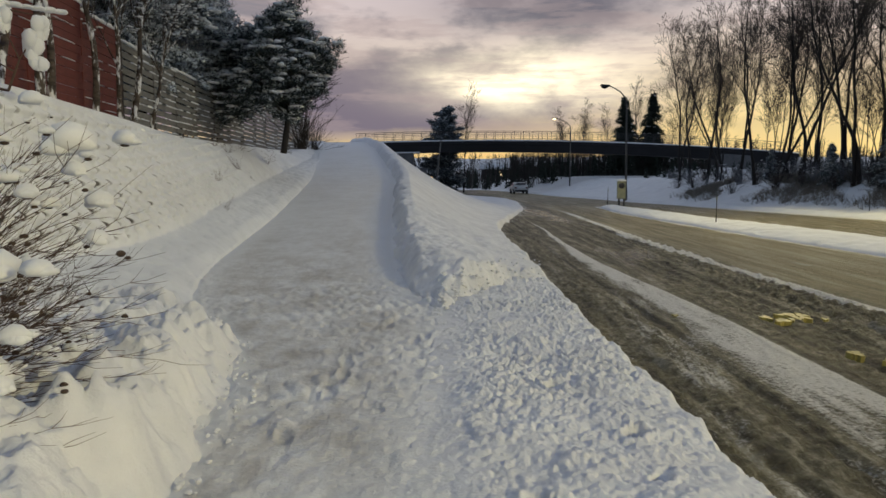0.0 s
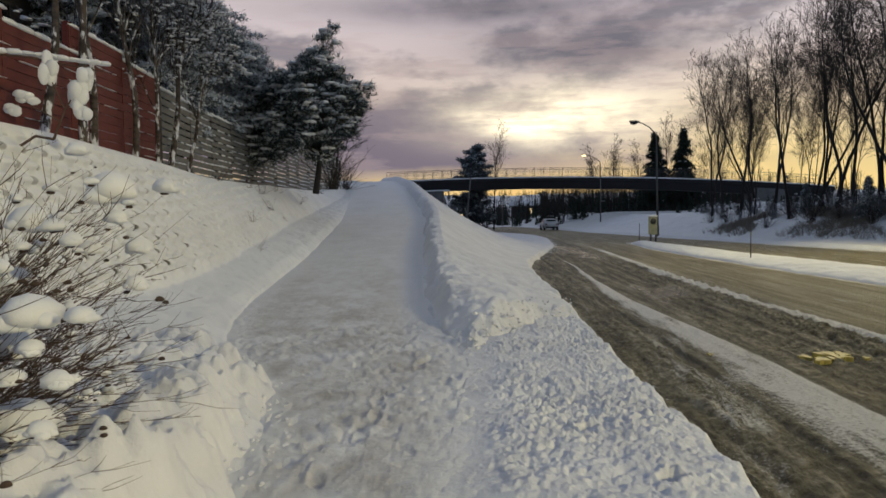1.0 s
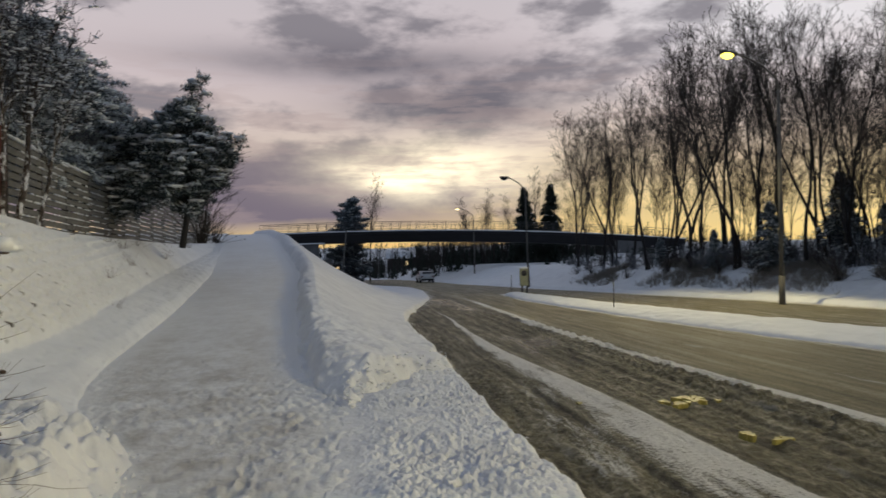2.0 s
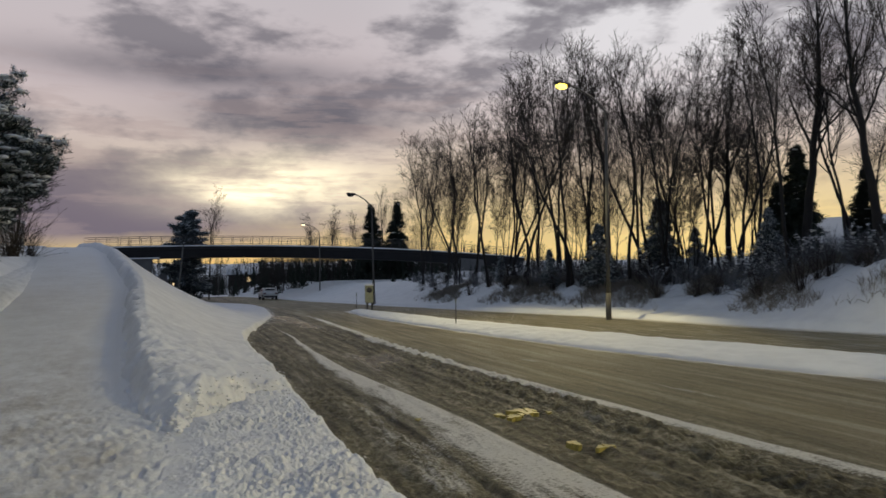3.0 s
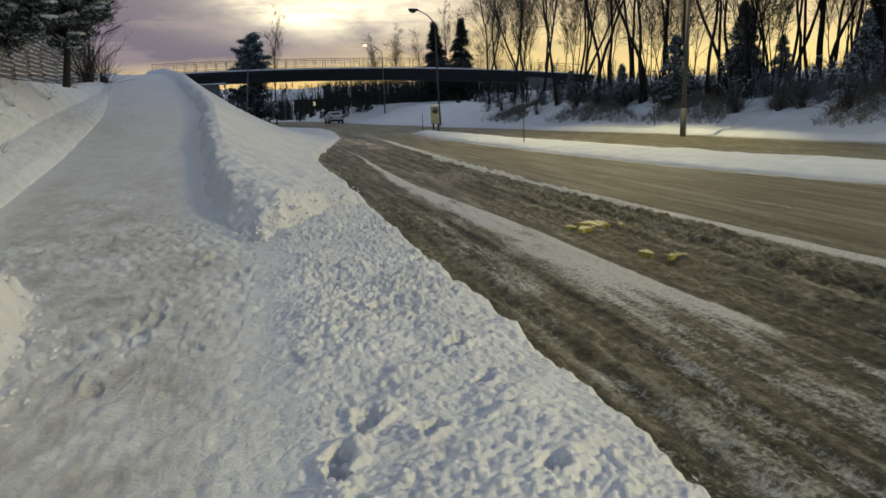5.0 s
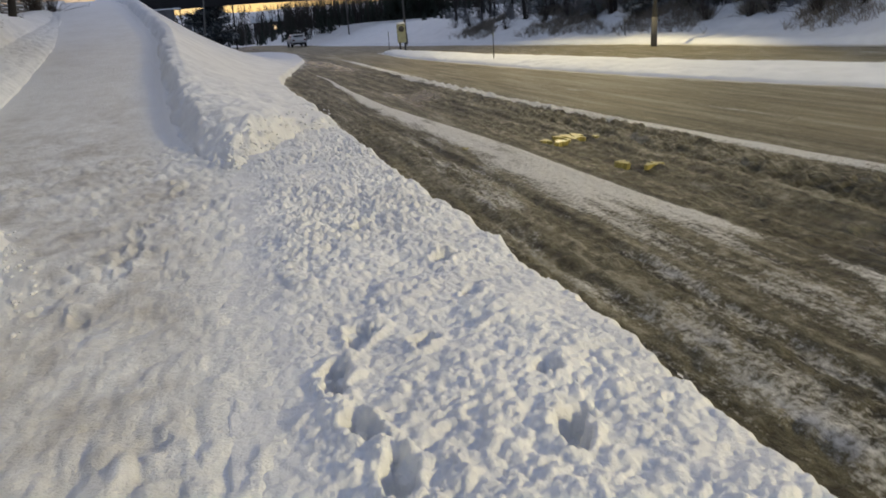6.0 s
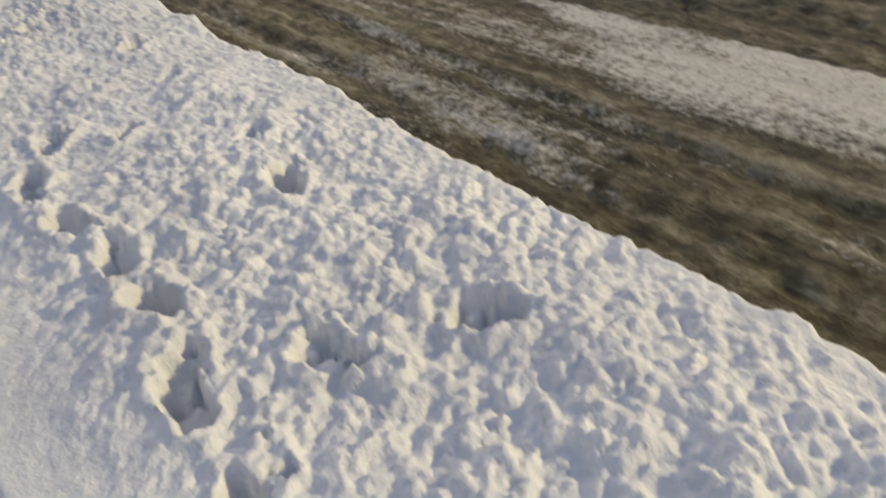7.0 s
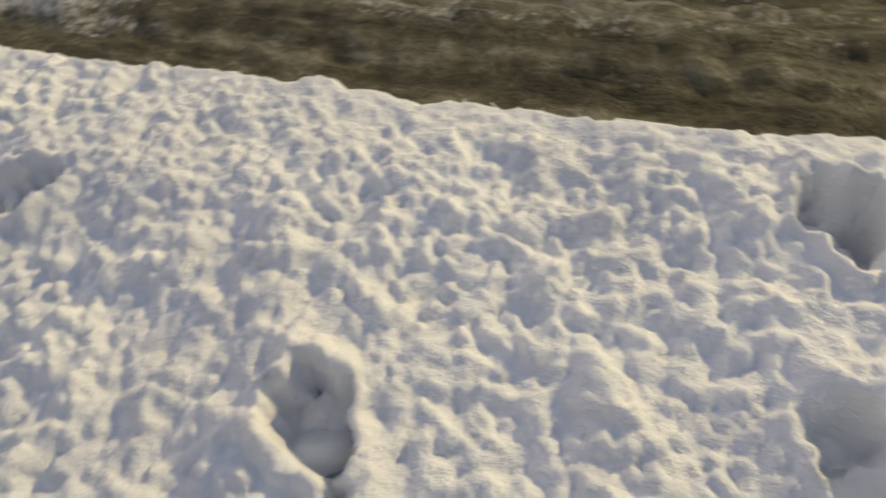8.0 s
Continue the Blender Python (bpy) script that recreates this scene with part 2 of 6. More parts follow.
# deck concrete far below the abutment's tone: its shade is in the colour
M_CONCSHADE = plain("shaded_bridge_concrete", (0.013, 0.013, 0.015), 0.8, 0, 0.3, 0.6, 0.2, 0.02)
M_ABUT = plain("abutment_concrete", (0.13, 0.13, 0.13), 0.85, 0, 0.3, 0.8, 0.2, 0.02)
M_STEEL = plain("galvanised_steel", (0.30, 0.31, 0.31), 0.5, 0.7, 0.2, 8, 0.05, 0.003)
M_DARKSTEEL = plain("dark_painted_steel", (0.06, 0.06, 0.062), 0.5, 0.3, 0.2, 8, 0.05, 0.003)
M_POLE = plain("grey_timber_pole", (0.11, 0.105, 0.095), 0.8, 0, 0.2, 5, 0.2, 0.004, (1, 1, 0.2))
M_STAKE = plain("dark_plough_stake", (0.06, 0.05, 0.04), 0.7, 0, 0.2, 10, 0)
M_YGREEN = plain("faded_yellow_plastic", (0.30, 0.31, 0.21), 0.5, 0, 0.2, 6, 0.05)
M_CAR = plain("pale_car_paint", (0.55, 0.55, 0.54), 0.3, 0.1, 0.1, 3, 0)
M_CARDARK = plain("dark_car_paint", (0.06, 0.06, 0.07), 0.3, 0.2, 0.1, 3, 0)
M_GLASS = plain("dark_car_glass", (0.015, 0.017, 0.02), 0.08, 0, 0.1, 3, 0)
M_RUBBER = plain("tyre_rubber", (0.02, 0.02, 0.02), 0.8, 0, 0.2, 20, 0.1)
M_STEM = plain("brown_shrub_stem", (0.085, 0.052, 0.036), 0.8, 0, 0.35, 8, 0)
M_SEED = plain("dry_brown_seed_head", (0.065, 0.042, 0.028), 0.9, 0, 0.4, 20, 0.3)
M_LEAF = plain("withered_green_leaf", (0.12, 0.12, 0.035), 0.6, 0, 0.4, 30, 0.2, 0.003)
M_GRASS = plain("dry_frosted_grass", (0.24, 0.215, 0.18), 0.9, 0, 0.4, 3, 0)
M_HOUSE = plain("dark_house_cladding", (0.060, 0.052, 0.050), 0.8, 0, 0.25, 3, 0.2, 0.006, (1, 1, 6))
M_HOUSEPALE = plain("blue_grey_house_cladding", (0.28, 0.31, 0.38), 0.8, 0, 0.2, 2, 0.2, 0.006, (1, 1, 6))


def glow(name, col, power):
    def build(nt, p):
        p.inputs["Base Color"].default_value = (*col, 1)
        p.inputs["Emission Color"].default_value = (*col, 1)
        p.inputs["Emission Strength"].default_value = power
    return material(name, build)


M_LAMP = glow("lit_sodium_lamp", (1.0, 0.78, 0.10), 5.0)
M_LAMPWEAK = glow("lit_far_lamp", (1.0, 0.80, 0.45), 2.5)
M_HEAD = glow("lit_headlight", (1.0, 0.97, 0.88), 14.0)
M_WINDOWLIT = glow("lit_window", (1.0, 0.70, 0.35), 1.6)

# ---- mesh helpers ----
def mesh_of(name, verts, faces, mat, smooth=False):
    me = bpy.data.meshes.new(name)
    me.from_pydata([tuple(v) for v in verts] if not isinstance(verts, np.ndarray) else verts.tolist(), [], faces if not isinstance(faces, np.ndarray) else faces.tolist())
    for m in (mat if isinstance(mat, (list, tuple)) else [mat]):
        me.materials.append(m)
    if smooth:
        me.polygons.foreach_set("use_smooth", np.ones(len(me.polygons), bool))
    me.update()
    return me


def part(name, me, parent, label="", m=None):
    ob = new(name, me)
    ob.parent = parent
    if m is not None:
        ob.matrix_basis = m
    if label:
        ob["label"] = label
    return ob


def thing(name, label, category, group="", kind="", at=None):
    ob = new(name)
    ob.empty_display_size = 0.2
    if at is not None:
        ob.matrix_basis = at
    return tagged(ob, label, category, group, kind)


def bm_mesh(name, bm, mat, smooth=False):
    me = bpy.data.meshes.new(name)
    bm.normal_update()
    bm.to_mesh(me)
    bm.free()
    me.materials.append(mat)
    if smooth:
        me.polygons.foreach_set("use_smooth", np.ones(len(me.polygons), bool))
    return me


def box_bm(sx, sy, sz, bevel=0.0, centre=(0, 0, 0), bm=None, m=None):
    own = bm is None
    bm = bm or bmesh.new()
    mat = Matrix.Translation(centre) @ Matrix.Diagonal((sx, sy, sz, 1))
    if m is not None:
        mat = m @ mat
    r = bmesh.ops.create_cube(bm, size=1.0, matrix=mat)
    if bevel and own:
        bmesh.ops.bevel(bm, geom=bm.edges[:], offset=bevel, segments=2, affect="EDGES", clamp_overlap=True)
    return bm


def box_mesh(name, sx, sy, sz, mat, bevel=0.0, centre=(0, 0, 0)):
    return bm_mesh(name, box_bm(sx, sy, sz, bevel, centre), mat)


def tubes(segs, sides=3):
    """Vertices and faces of tapered tubes; segs: rows of p0 (3), p1 (3), r0, r1."""
    s = np.asarray(segs, float)
    p0, p1, r0, r1 = s[:, 0:3], s[:, 3:6], s[:, 6], s[:, 7]
    d = p1 - p0
    d /= np.maximum(np.linalg.norm(d, axis=1, keepdims=True), 1e-9)
    ref = np.where(np.abs(d[:, 2:3]) > 0.9, np.array([[1.0, 0, 0]]), np.array([[0, 0, 1.0]]))
    u = np.cross(d, ref)
    u /= np.maximum(np.linalg.norm(u, axis=1, keepdims=True), 1e-9)
    v = np.cross(d, u)
    a = np.arange(sides) * 2 * math.pi / sides
    ring = u[:, None, :] * np.cos(a)[None, :, None] + v[:, None, :] * np.sin(a)[None, :, None]
    lo = p0[:, None, :] + ring * r0[:, None, None]
    hi = p1[:, None, :] + ring * r1[:, None, None]
    verts = np.concatenate([lo, hi], axis=1).reshape(-1, 3)
    base = np.arange(len(s))[:, None] * 2 * sides
    k = np.arange(sides)
    k2 = (k + 1) % sides
    quad = np.stack([k, k2, k2 + sides, k + sides], axis=1)
    faces = (base[:, :, None] + quad[None]).reshape(-1, 4)
    return verts, faces


def tube_mesh(name, segs, mat, sides=3, smooth=True):
    v, f = tubes(segs, sides)
    return mesh_of(name, v, f, mat, smooth)


def line_tube(name, pts, radii, mat, sides=8):
    p = np.asarray(pts, float)
    d = np.gradient(p, axis=0)
    d /= np.linalg.norm(d, axis=1, keepdims=True)
    whole = p[-1] - p[0]
    ref = np.array([1.0, 0.3, 0.1]) if abs(whole[2]) > 0.8 * np.linalg.norm(whole) else np.array([0.0, 0.0, 1.0])
    u = np.cross(d, ref)
    u /= np.linalg.norm(u, axis=1, keepdims=True)
    w = np.cross(d, u)
    v, f = [], []
    for i in range(len(p)):
        for k in range(sides):
            a = 2 * math.pi * k / sides
            v.append(p[i] + (u[i] * math.cos(a) + w[i] * math.sin(a)) * radii[i])
    for i in range(len(p) - 1):
        for k in range(sides):
            k2 = (k + 1) % sides
            f.append((i * sides + k, i * sides + k2, (i + 1) * sides + k2, (i + 1) * sides + k))
    f += [tuple(range(sides))[::-1], tuple(range(len(v) - sides, len(v)))]
    return mesh_of(name, v, f, mat, True)


# ---- noise over arrays ----
def hash2(i, j, k):
    h = (i.astype(np.int64) * 374761393 + j.astype(np.int64) * 668265263 + k * 2147483647 + 1013) & 0x7FFFFFFF
    h = ((h ^ (h >> 13)) * 1274126177) & 0x7FFFFFFF
    h = (h ^ (h >> 16)) & 0x7FFFFFFF
    return h / float(0x7FFFFFFF)


def vnoise(x, y, seed=0):
    i, j = np.floor(x), np.floor(y)
    u, v = x - i, y - j
    u, v = u * u * (3 - 2 * u), v * v * (3 - 2 * v)
    a, b = hash2(i, j, seed), hash2(i + 1, j, seed)
    c, d = hash2(i, j + 1, seed), hash2(i + 1, j + 1, seed)
    return (a * (1 - u) + b * u) * (1 - v) + (c * (1 - u) + d * u) * v - 0.5


def fbm(x, y, seed=0, octaves=4, rough=0.5):
    s, a = 0.0, 1.0
    for o in range(octaves):
        s = s + a * vnoise(x * 2.03 ** o + 17.3 * o, y * 2.03 ** o - 9.1 * o, seed + o)
        a *= rough
    return s


def lumps(x, y, seed=0, keep=1.0, power=0.5):
    """Domes on a jittered lattice of unit cells: 0 between the lumps, about 1 on top of a large one."""
    i, j = np.floor(x), np.floor(y)
    best = np.zeros_like(x)
    for di in (-1, 0, 1):
        for dj in (-1, 0, 1):
            a, b = i + di, j + dj
            cx, cy = a + hash2(a, b, seed), b + hash2(a, b, seed + 5)
            r = 0.35 + 0.55 * hash2(a, b, seed + 9)
            on = hash2(a, b, seed + 13) < keep
            d2 = ((x - cx) ** 2 + (y - cy) ** 2) / r ** 2
            best = np.maximum(best, np.where(on, r * np.maximum(1 - d2, 0) ** power, 0))
    return best


def sstep(a, b, x):
    t = np.clip((x - a) / (b - a), 0, 1)
    return t * t * (3 - 2 * t)


def curve(knots):
    ys = np.array([k[0] for k in knots], float)
    xs = np.array([k[1] for k in knots], float)
    fine = np.arange(ys[0] - 6, ys[-1] + 6, 0.1)
    v = np.interp(fine, ys, xs)
    v = np.convolve(np.pad(v, 12, mode="edge"), np.ones(25) / 25, "valid")
    return lambda y: np.interp(y, fine, v)


# ---- plan: lines along the road, as x (or height) for each y ----
PATH_L = curve([(-8, -1.3), (3.5, -1.39), (4.1, -1.49), (5, -1.58), (5.8, -1.65), (6.9, -2.1), (8, -2.9), (10.6, -3.7), (13, -4.0), (18.5, -4.3), (26.4, -4.9), (42, -7.0), (60, -9.8), (85, -14.6), (96, -16.6)])
PATH_R = curve([(-8, -0.1), (5, -0.15), (8.3, 0.05), (9.2, -0.3), (11, -0.72), (15, -1.05), (18.5, -1.30), (26.4, -1.75), (42, -3.9), (60, -6.6), (85, -10.9), (96, -12.6)])
PATH_Z = curve([(-8, 0.0), (10, 0.0), (14, 0.2), (18.5, 0.58), (26.4, 1.35), (42, 3.0), (60, 4.25), (85, 5.4), (96, 5.5)])
ROAD_L = curve([(-45, 1.66), (10, 1.66), (21.7, 1.68), (25, 1.95), (30, 2.9), (37.5, 4.2), (50, 5.1), (61.8, 5.2), (74, 3.2), (80, 2.4), (95, 1.2), (125, -3.0)])
ROAD_R = curve([(-45, 26.0), (0, 21.5), (14.4, 19.6), (19, 18.5), (27.7, 17.4), (35, 15.3), (49, 13.2), (60, 12.6), (70, 12.0), (80, 11.7), (95, 11.0), (125, 7.0)])
ROAD_Z = curve([(-45, -0.2), (38, -0.2), (60, -0.45), (80, -0.75), (125, -1.1)])
ISLE_L = curve([(-45, 17.0), (0, 13.2), (8.5, 11.4), (10.9, 10.6), (15.6, 9.6), (22, 8.9), (32, 8.2), (38, 8.45), (41, 8.9)])
ISLE_R = curve([(-45, 20.5), (0, 16.0), (10, 13.8), (13.5, 13.1), (19, 11.85), (27, 10.5), (36, 9.4), (41, 9.0)])
WALL_X0 = curve([(-8, -4.9), (9, -4.9), (12.5, -4.85), (17, -5.15), (24, -5.75), (38, -6.9), (46, -8.0)])
WALL_Z0 = curve([(-8, 0.75), (7, 0.6), (9, 0.50), (12.5, 0.52), (17, 0.95), (24, 1.5), (38, 2.5), (46, 3.4)])
WALL_X1 = curve([(-8, -5.45), (9, -5.5), (11, -5.7), (13.5, -5.85), (16, -6.1), (22, -6.65), (36, -7.5), (46, -8.1)])
WALL_Z1 = curve([(-8, 2.75), (9, 2.76), (13.5, 2.62), (16, 2.5), (22, 2.55), (36, 2.75), (46, 3.4)])


def sheet(name, u, ys, xfun, zfun, mat, attrs=None, smooth=True):
    """A surface over the lattice u by ys; xfun(u, y) and zfun(x, y, u) give its places."""
    U, Y = np.meshgrid(u, ys)
    X = xfun(U, Y)
    Z = zfun(X, Y, U)
    if isinstance(Z, tuple):
        X, Z = Z
    n, m = len(u), len(ys)
    idx = np.arange(n * m).reshape(m, n)
    faces = np.stack([idx[:-1, :-1], idx[:-1, 1:], idx[1:, 1:], idx[1:, :-1]], axis=-1).reshape(-1, 4)
    if X[m // 2, -1] < X[m // 2, 0]:
        faces = faces[:, ::-1]
    me = mesh_of(name, np.stack([X, Y, Z], -1).reshape(-1, 3), faces, mat, smooth)
    for key, fun in (attrs or {}).items():
        a = me.attributes.new(key, "FLOAT", "POINT")
        a.data.foreach_set("value", np.ascontiguousarray(fun(X, Y, Z), np.float32).ravel())
    return new(name, me)


def spread(*stops):
    """Values from stop to stop; stops: value, step, value, step, ... value."""
    out = []
    for i in range(0, len(stops) - 2, 2):
        a, st, b = stops[i:i + 3]
        out.append(np.linspace(a, b, max(2, int(round(abs(b - a) / st)) + 1))[:-1])
    return np.concatenate(out + [[stops[-1]]])


# ---- ground: one sheet to the horizon ----
def far_height(x, y):
    r = np.hypot(x, y)
    flat = np.interp(y, [-60, 38, 60, 80, 130], [-0.3, -0.3, -0.6, -0.9, -1.2])
    hill = sstep(150, 420, r) * (12.0 + 3.5 * fbm(x / 70, y / 70, 41, 3)) * (1.02 - 0.06 * sstep(-0.3, 0.4, np.where(r > 1, x / np.maximum(r, 1), 0)))
    bank = sstep(0, 1, (x - ROAD_R(y) - 1) / 8) * (1.6 + 0.8 * sstep(48, 92, y)) * (1 - sstep(140, 220, y)) * sstep(-120, -40, y)
    left = sstep(0, 1, (WALL_X0(y) - x) / 1.2) * 2.7 * sstep(-120, -60, y) * (1 - sstep(46, 60, y))
    return flat + hill + bank + left


def ground_z(X, Y, U):
    z = far_height(X, Y)
    core = (X > -11) & (X < 34) & (Y > -14) & (Y < 97)
    return np.where(core, np.minimum(z, -0.3) - 0.6, z)


tagged(sheet("ground", spread(-1200, 100, -200, 20, -40, 3, 60, 20, 200, 100, 1200), spread(-1200, 100, -200, 20, -40, 3, 130, 15, 300, 100, 1500), lambda u, y: u, ground_z, M_SNOWSOFT),
       "snow-covered open ground rising to far hills", "ground", kind="structure")


# ---- road, one sheet with both carriageways ----
def strip(x, c, w, soft):
    return 1 - sstep(w, w + soft, np.abs(x - c))


def road_lines(x, y):
    wob = 0.10 * fbm(x * 0 + 3.1, y / 5.0, 71, 3) * 2
    r1c = np.interp(y, [-10, 4, 9, 14, 18, 22], [3.35, 3.20, 3.05, 2.95, 3.05, 3.2])
    r1w = np.interp(y, [-10, 4, 9, 14, 18, 24, 30], [0.52, 0.46, 0.38, 0.24, 0.12, 0.04, 0.0])
    u = (x - r1c - wob) / np.maximum(r1w, 0.02)
    r1 = np.clip(sstep(-1.6, 0.40, u), 0, 1) ** 1.2 * (1 - sstep(0.85, 1.25, u)) * (1 - sstep(24, 30, y))
    r2c = np.interp(y, [-10, 4.6, 7, 11, 16, 20, 37], [7.4, 6.05, 5.85, 5.55, 5.38, 5.36, 5.9])
    r2 = strip(x, r2c + wob * 0.4, 0.06, 0.20) * (1 - sstep(30, 40, y))
    r3c = np.interp(y, [-10, 8, 12.6, 20], [9.2, 7.67, 7.3, 6.95])
    r3 = strip(x, r3c + wob * 0.5, 0.0, 0.09) * 0.55 * (1 - sstep(15, 22, y))
    return r1, r2, r3


def road_snow(x, y, z=None):
    r1, r2, r3 = road_lines(x, y)
    s = 0.95 * r1 * np.clip(0.95 + 1.1 * fbm(x / 0.40, y / 1.3, 73, 4) + 0.4 * sstep(9, 15, y), 0.12, 1.15)
    s = s + (0.95 * r2 + 0.7 * r3) * np.clip(1.0 + 0.8 * fbm(x / 0.40, y / 1.3, 74, 3), 0.3, 1.1)
    s = s + 0.42 * strip(x, 2.3, 0.2, 0.4) * sstep(0.0, 0.3, fbm(x * 1.2, y / 2.5, 75, 3)) * sstep(16, 6, y)
    e = np.minimum(np.abs(x - ISLE_L(y)), np.abs(x - ISLE_R(y))) + 9 * (y > 41)
    s = s + 0.7 * (1 - sstep(0.05, 0.45, e)) + 0.65 * (1 - sstep(0.0, 1.1, ROAD_R(y) - x)) * sstep(6, 14, x)
    far = sstep(0, 1, (x - ISLE_R(y)) / 0.6) * (y < 41)
    s = s + 0.27 * far
    s = s + 0.5 * (1 - sstep(0.0, 0.8, x - ROAD_L(y))) * sstep(24, 32, y)
    return np.clip(s, 0, 1)


def road_sand(x, y, z=None):
    s = sstep(5.6, 6.3, x - np.interp(y, [-10, 5, 20], [0.9, 0.2, -0.5])) * 0.92
    far = sstep(0, 1, (x - ISLE_R(y)) / 0.6) * (y < 41)
    return s * (0.75 + 0.5 * fbm(x, y / 6, 77, 3)) * (1 - 0.35 * far)


def road_wet(x, y, z=None):
    w = sstep(0.05, 0.28, fbm(x / 1.1, y / 3.2, 79, 4)) * strip(x, 4.4, 0.5, 0.5) * 0.7
    return np.clip(w + 0.15, 0, 1)


def road_z(x, y, u):
    r1, r2, r3 = road_lines(x, y)
    z = ROAD_Z(y) + 0.035 * r1 + 0.025 * r2 + 0.008 * r3
    rough = np.clip(strip(x, 4.6, 0.8, 0.4) * (0.45 + sstep(4.7, 5.1, x)) + 0.5 * strip(x, 2.2, 0.3, 0.3), 0, 1) * sstep(34, 14, y)
    z = z + rough * (0.075 * lumps(x / 0.085, y / 0.12, 81, 0.42) * 0.8 + 0.035 * lumps(x / 0.05, y / 0.06, 82, 0.5) + 0.04 * fbm(x / 0.5, y / 1.6, 83, 3))
    for c, w in ((1.95, 0.16), (4.15, 0.14), (4.45, 0.09), (4.95, 0.12), (2.55, 0.08)):
        z = z - 0.038 * strip(x, c + 0.15 * fbm(x * 0, y / 7.0, int(c * 100), 2) + 0.25 * sstep(14, 22, y) * (c > 4), w * 0.4, w) * sstep(36, 26, y)
    return z + 0.006 * fbm(x / 0.3, y / 0.8, 85, 3)


road_u = np.concatenate([np.linspace(0, 0.30, 190)[:-1], np.linspace(0.30, 1, 90)])
tagged(sheet("road", road_u, spread(-45, 2.0, -3, 0.045, 12, 0.12, 26, 0.4, 45, 1.5, 125),
             lambda u, y: ROAD_L(y) - 0.12 + (ROAD_R(y) - ROAD_L(y) + 0.5) * u, road_z, M_ROAD, {"snow": road_snow, "sand": road_sand, "wet": road_wet}),
       "rutted asphalt road under brown slush and snow ridges", "road", kind="structure")


# ---- trodden footpath ----
def path_z(x, y, u):
    z = PATH_Z(y) + 0.02 * fbm(x / 0.9, y / 0.9, 91, 3)
    near = sstep(14, 9, y)
    tread = sstep(0.0, 0.25, fbm(x / 1.4, y / 1.2, 95, 2) + 0.1)
    z = z + near * (0.026 * fbm(x / 0.12, y / 0.10, 92, 4) + tread * 0.038 * (lumps(x / 0.085, y / 0.10, 93, 0.35) - 0.25) + 0.012 * lumps(x / 0.045, y / 0.06, 94, 0.25))
    for px, py, a in PRINTS_PATH:
        dx, dy = (x - px) * math.cos(a) + (y - py) * math.sin(a), -(x - px) * math.sin(a) + (y - py) * math.cos(a)
        d = np.sqrt((dx / 0.055) ** 2 + (dy / 0.15) ** 2)
        z = z - 0.018 * (1 - sstep(0.7, 1.05, d)) + 0.010 * np.exp(-((d - 1.15) / 0.22) ** 2)
    return z + 0.05 * np.exp(-((x - PATH_R(y)) / 0.12) ** 2) * sstep(9, 12, y) - 0.10 * sstep(0.35, 0.5, x - PATH_R(y)) - 0.05 * sstep(0.05, 0.25, PATH_L(y) - x)


rp = random.Random(5)
PRINTS_PATH = [(-0.72 + rp.gauss(0, 0.22), 4.3 + 0.25 * i + rp.gauss(0, 0.05), rp.gauss(0.1, 0.25)) for i in range(14)]
PRINTS_PATH += [(-0.55 + rp.gauss(0, 0.12), 7.6 + 0.2 * i, rp.gauss(-0.3, 0.3)) for i in range(4)]


def worn(x, y, z=None):
    w = (x - PATH_L(y)) / np.maximum(PATH_R(y) - PATH_L(y), 0.1)
    return sstep(0.0, 0.16, w) * (1 - sstep(0.70, 1.0, w)) * (0.30 + 0.70 * sstep(20, 8, y)) * sstep(60, 25, y) * 0.95


tagged(sheet("footpath", np.linspace(-0.35, 1.25, 215), spread(-8, 0.4, -1.5, 0.05, 12, 0.15, 30, 0.6, 96),
             lambda u, y: PATH_L(y) + (PATH_R(y) - PATH_L(y)) * u, path_z, M_PATH, {"worn": worn}),
       "ploughed footpath of grey trodden snow climbing to the bridge", "footpath", kind="structure")

# ---- clumped snow verge between footpath and road ----
# boot prints: x, y, heading, half length, depth
PRINTS = [(1.02, 2.10, 0.35, 0.13, 0.12), (1.15, 3.56, 0.5, 0.10, 0.07), (1.16, 4.17, 0.4, 0.10, 0.06), (1.12, 2.55, 0.9, 0.10, 0.05),
          (0.26, 2.80, 0.1, 0.17, 0.10), (0.30, 2.39, -0.5, 0.11, 0.10), (0.36, 2.07, 0.2, 0.14, 0.09), (0.36, 1.73, -0.2, 0.13, 0.10),
          (0.28, 1.33, 0.2, 0.15, 0.13), (0.20, 0.86, 0.75, 0.18, 0.11), (0.63, 1.15, -0.5, 0.11, 0.08), (1.03, 0.98, -0.75, 0.15, 0.07),
          (0.66, -0.05, 0.85, 0.12, 0.13), (1.33, -0.92, 1.15, 0.12, 0.13), (0.84, -0.95, 1.1, 0.12, 0.12), (0.46, 3.25, 0.3, 0.14, 0.06),
          (0.72, 3.05, 0.5, 0.10, 0.04), (0.80, 5.1, 0.2, 0.10, 0.04), (0.10, -0.45, 0.5, 0.15, 0.10)]
FRONT = lambda x: 8.45 + 1.85 * np.clip(x, 0.0, 1.15)
EDGE = lambda y: ROAD_L(y) + 0.09 + 0.05 * fbm(y / 0.55, y * 0 + 1.7, 101, 3) + 0.07 * vnoise(y / 1.7, y * 0 + 4.0, 102) + 0.035 * fbm(y / 0.10, y * 0 + 2.2, 107, 3)


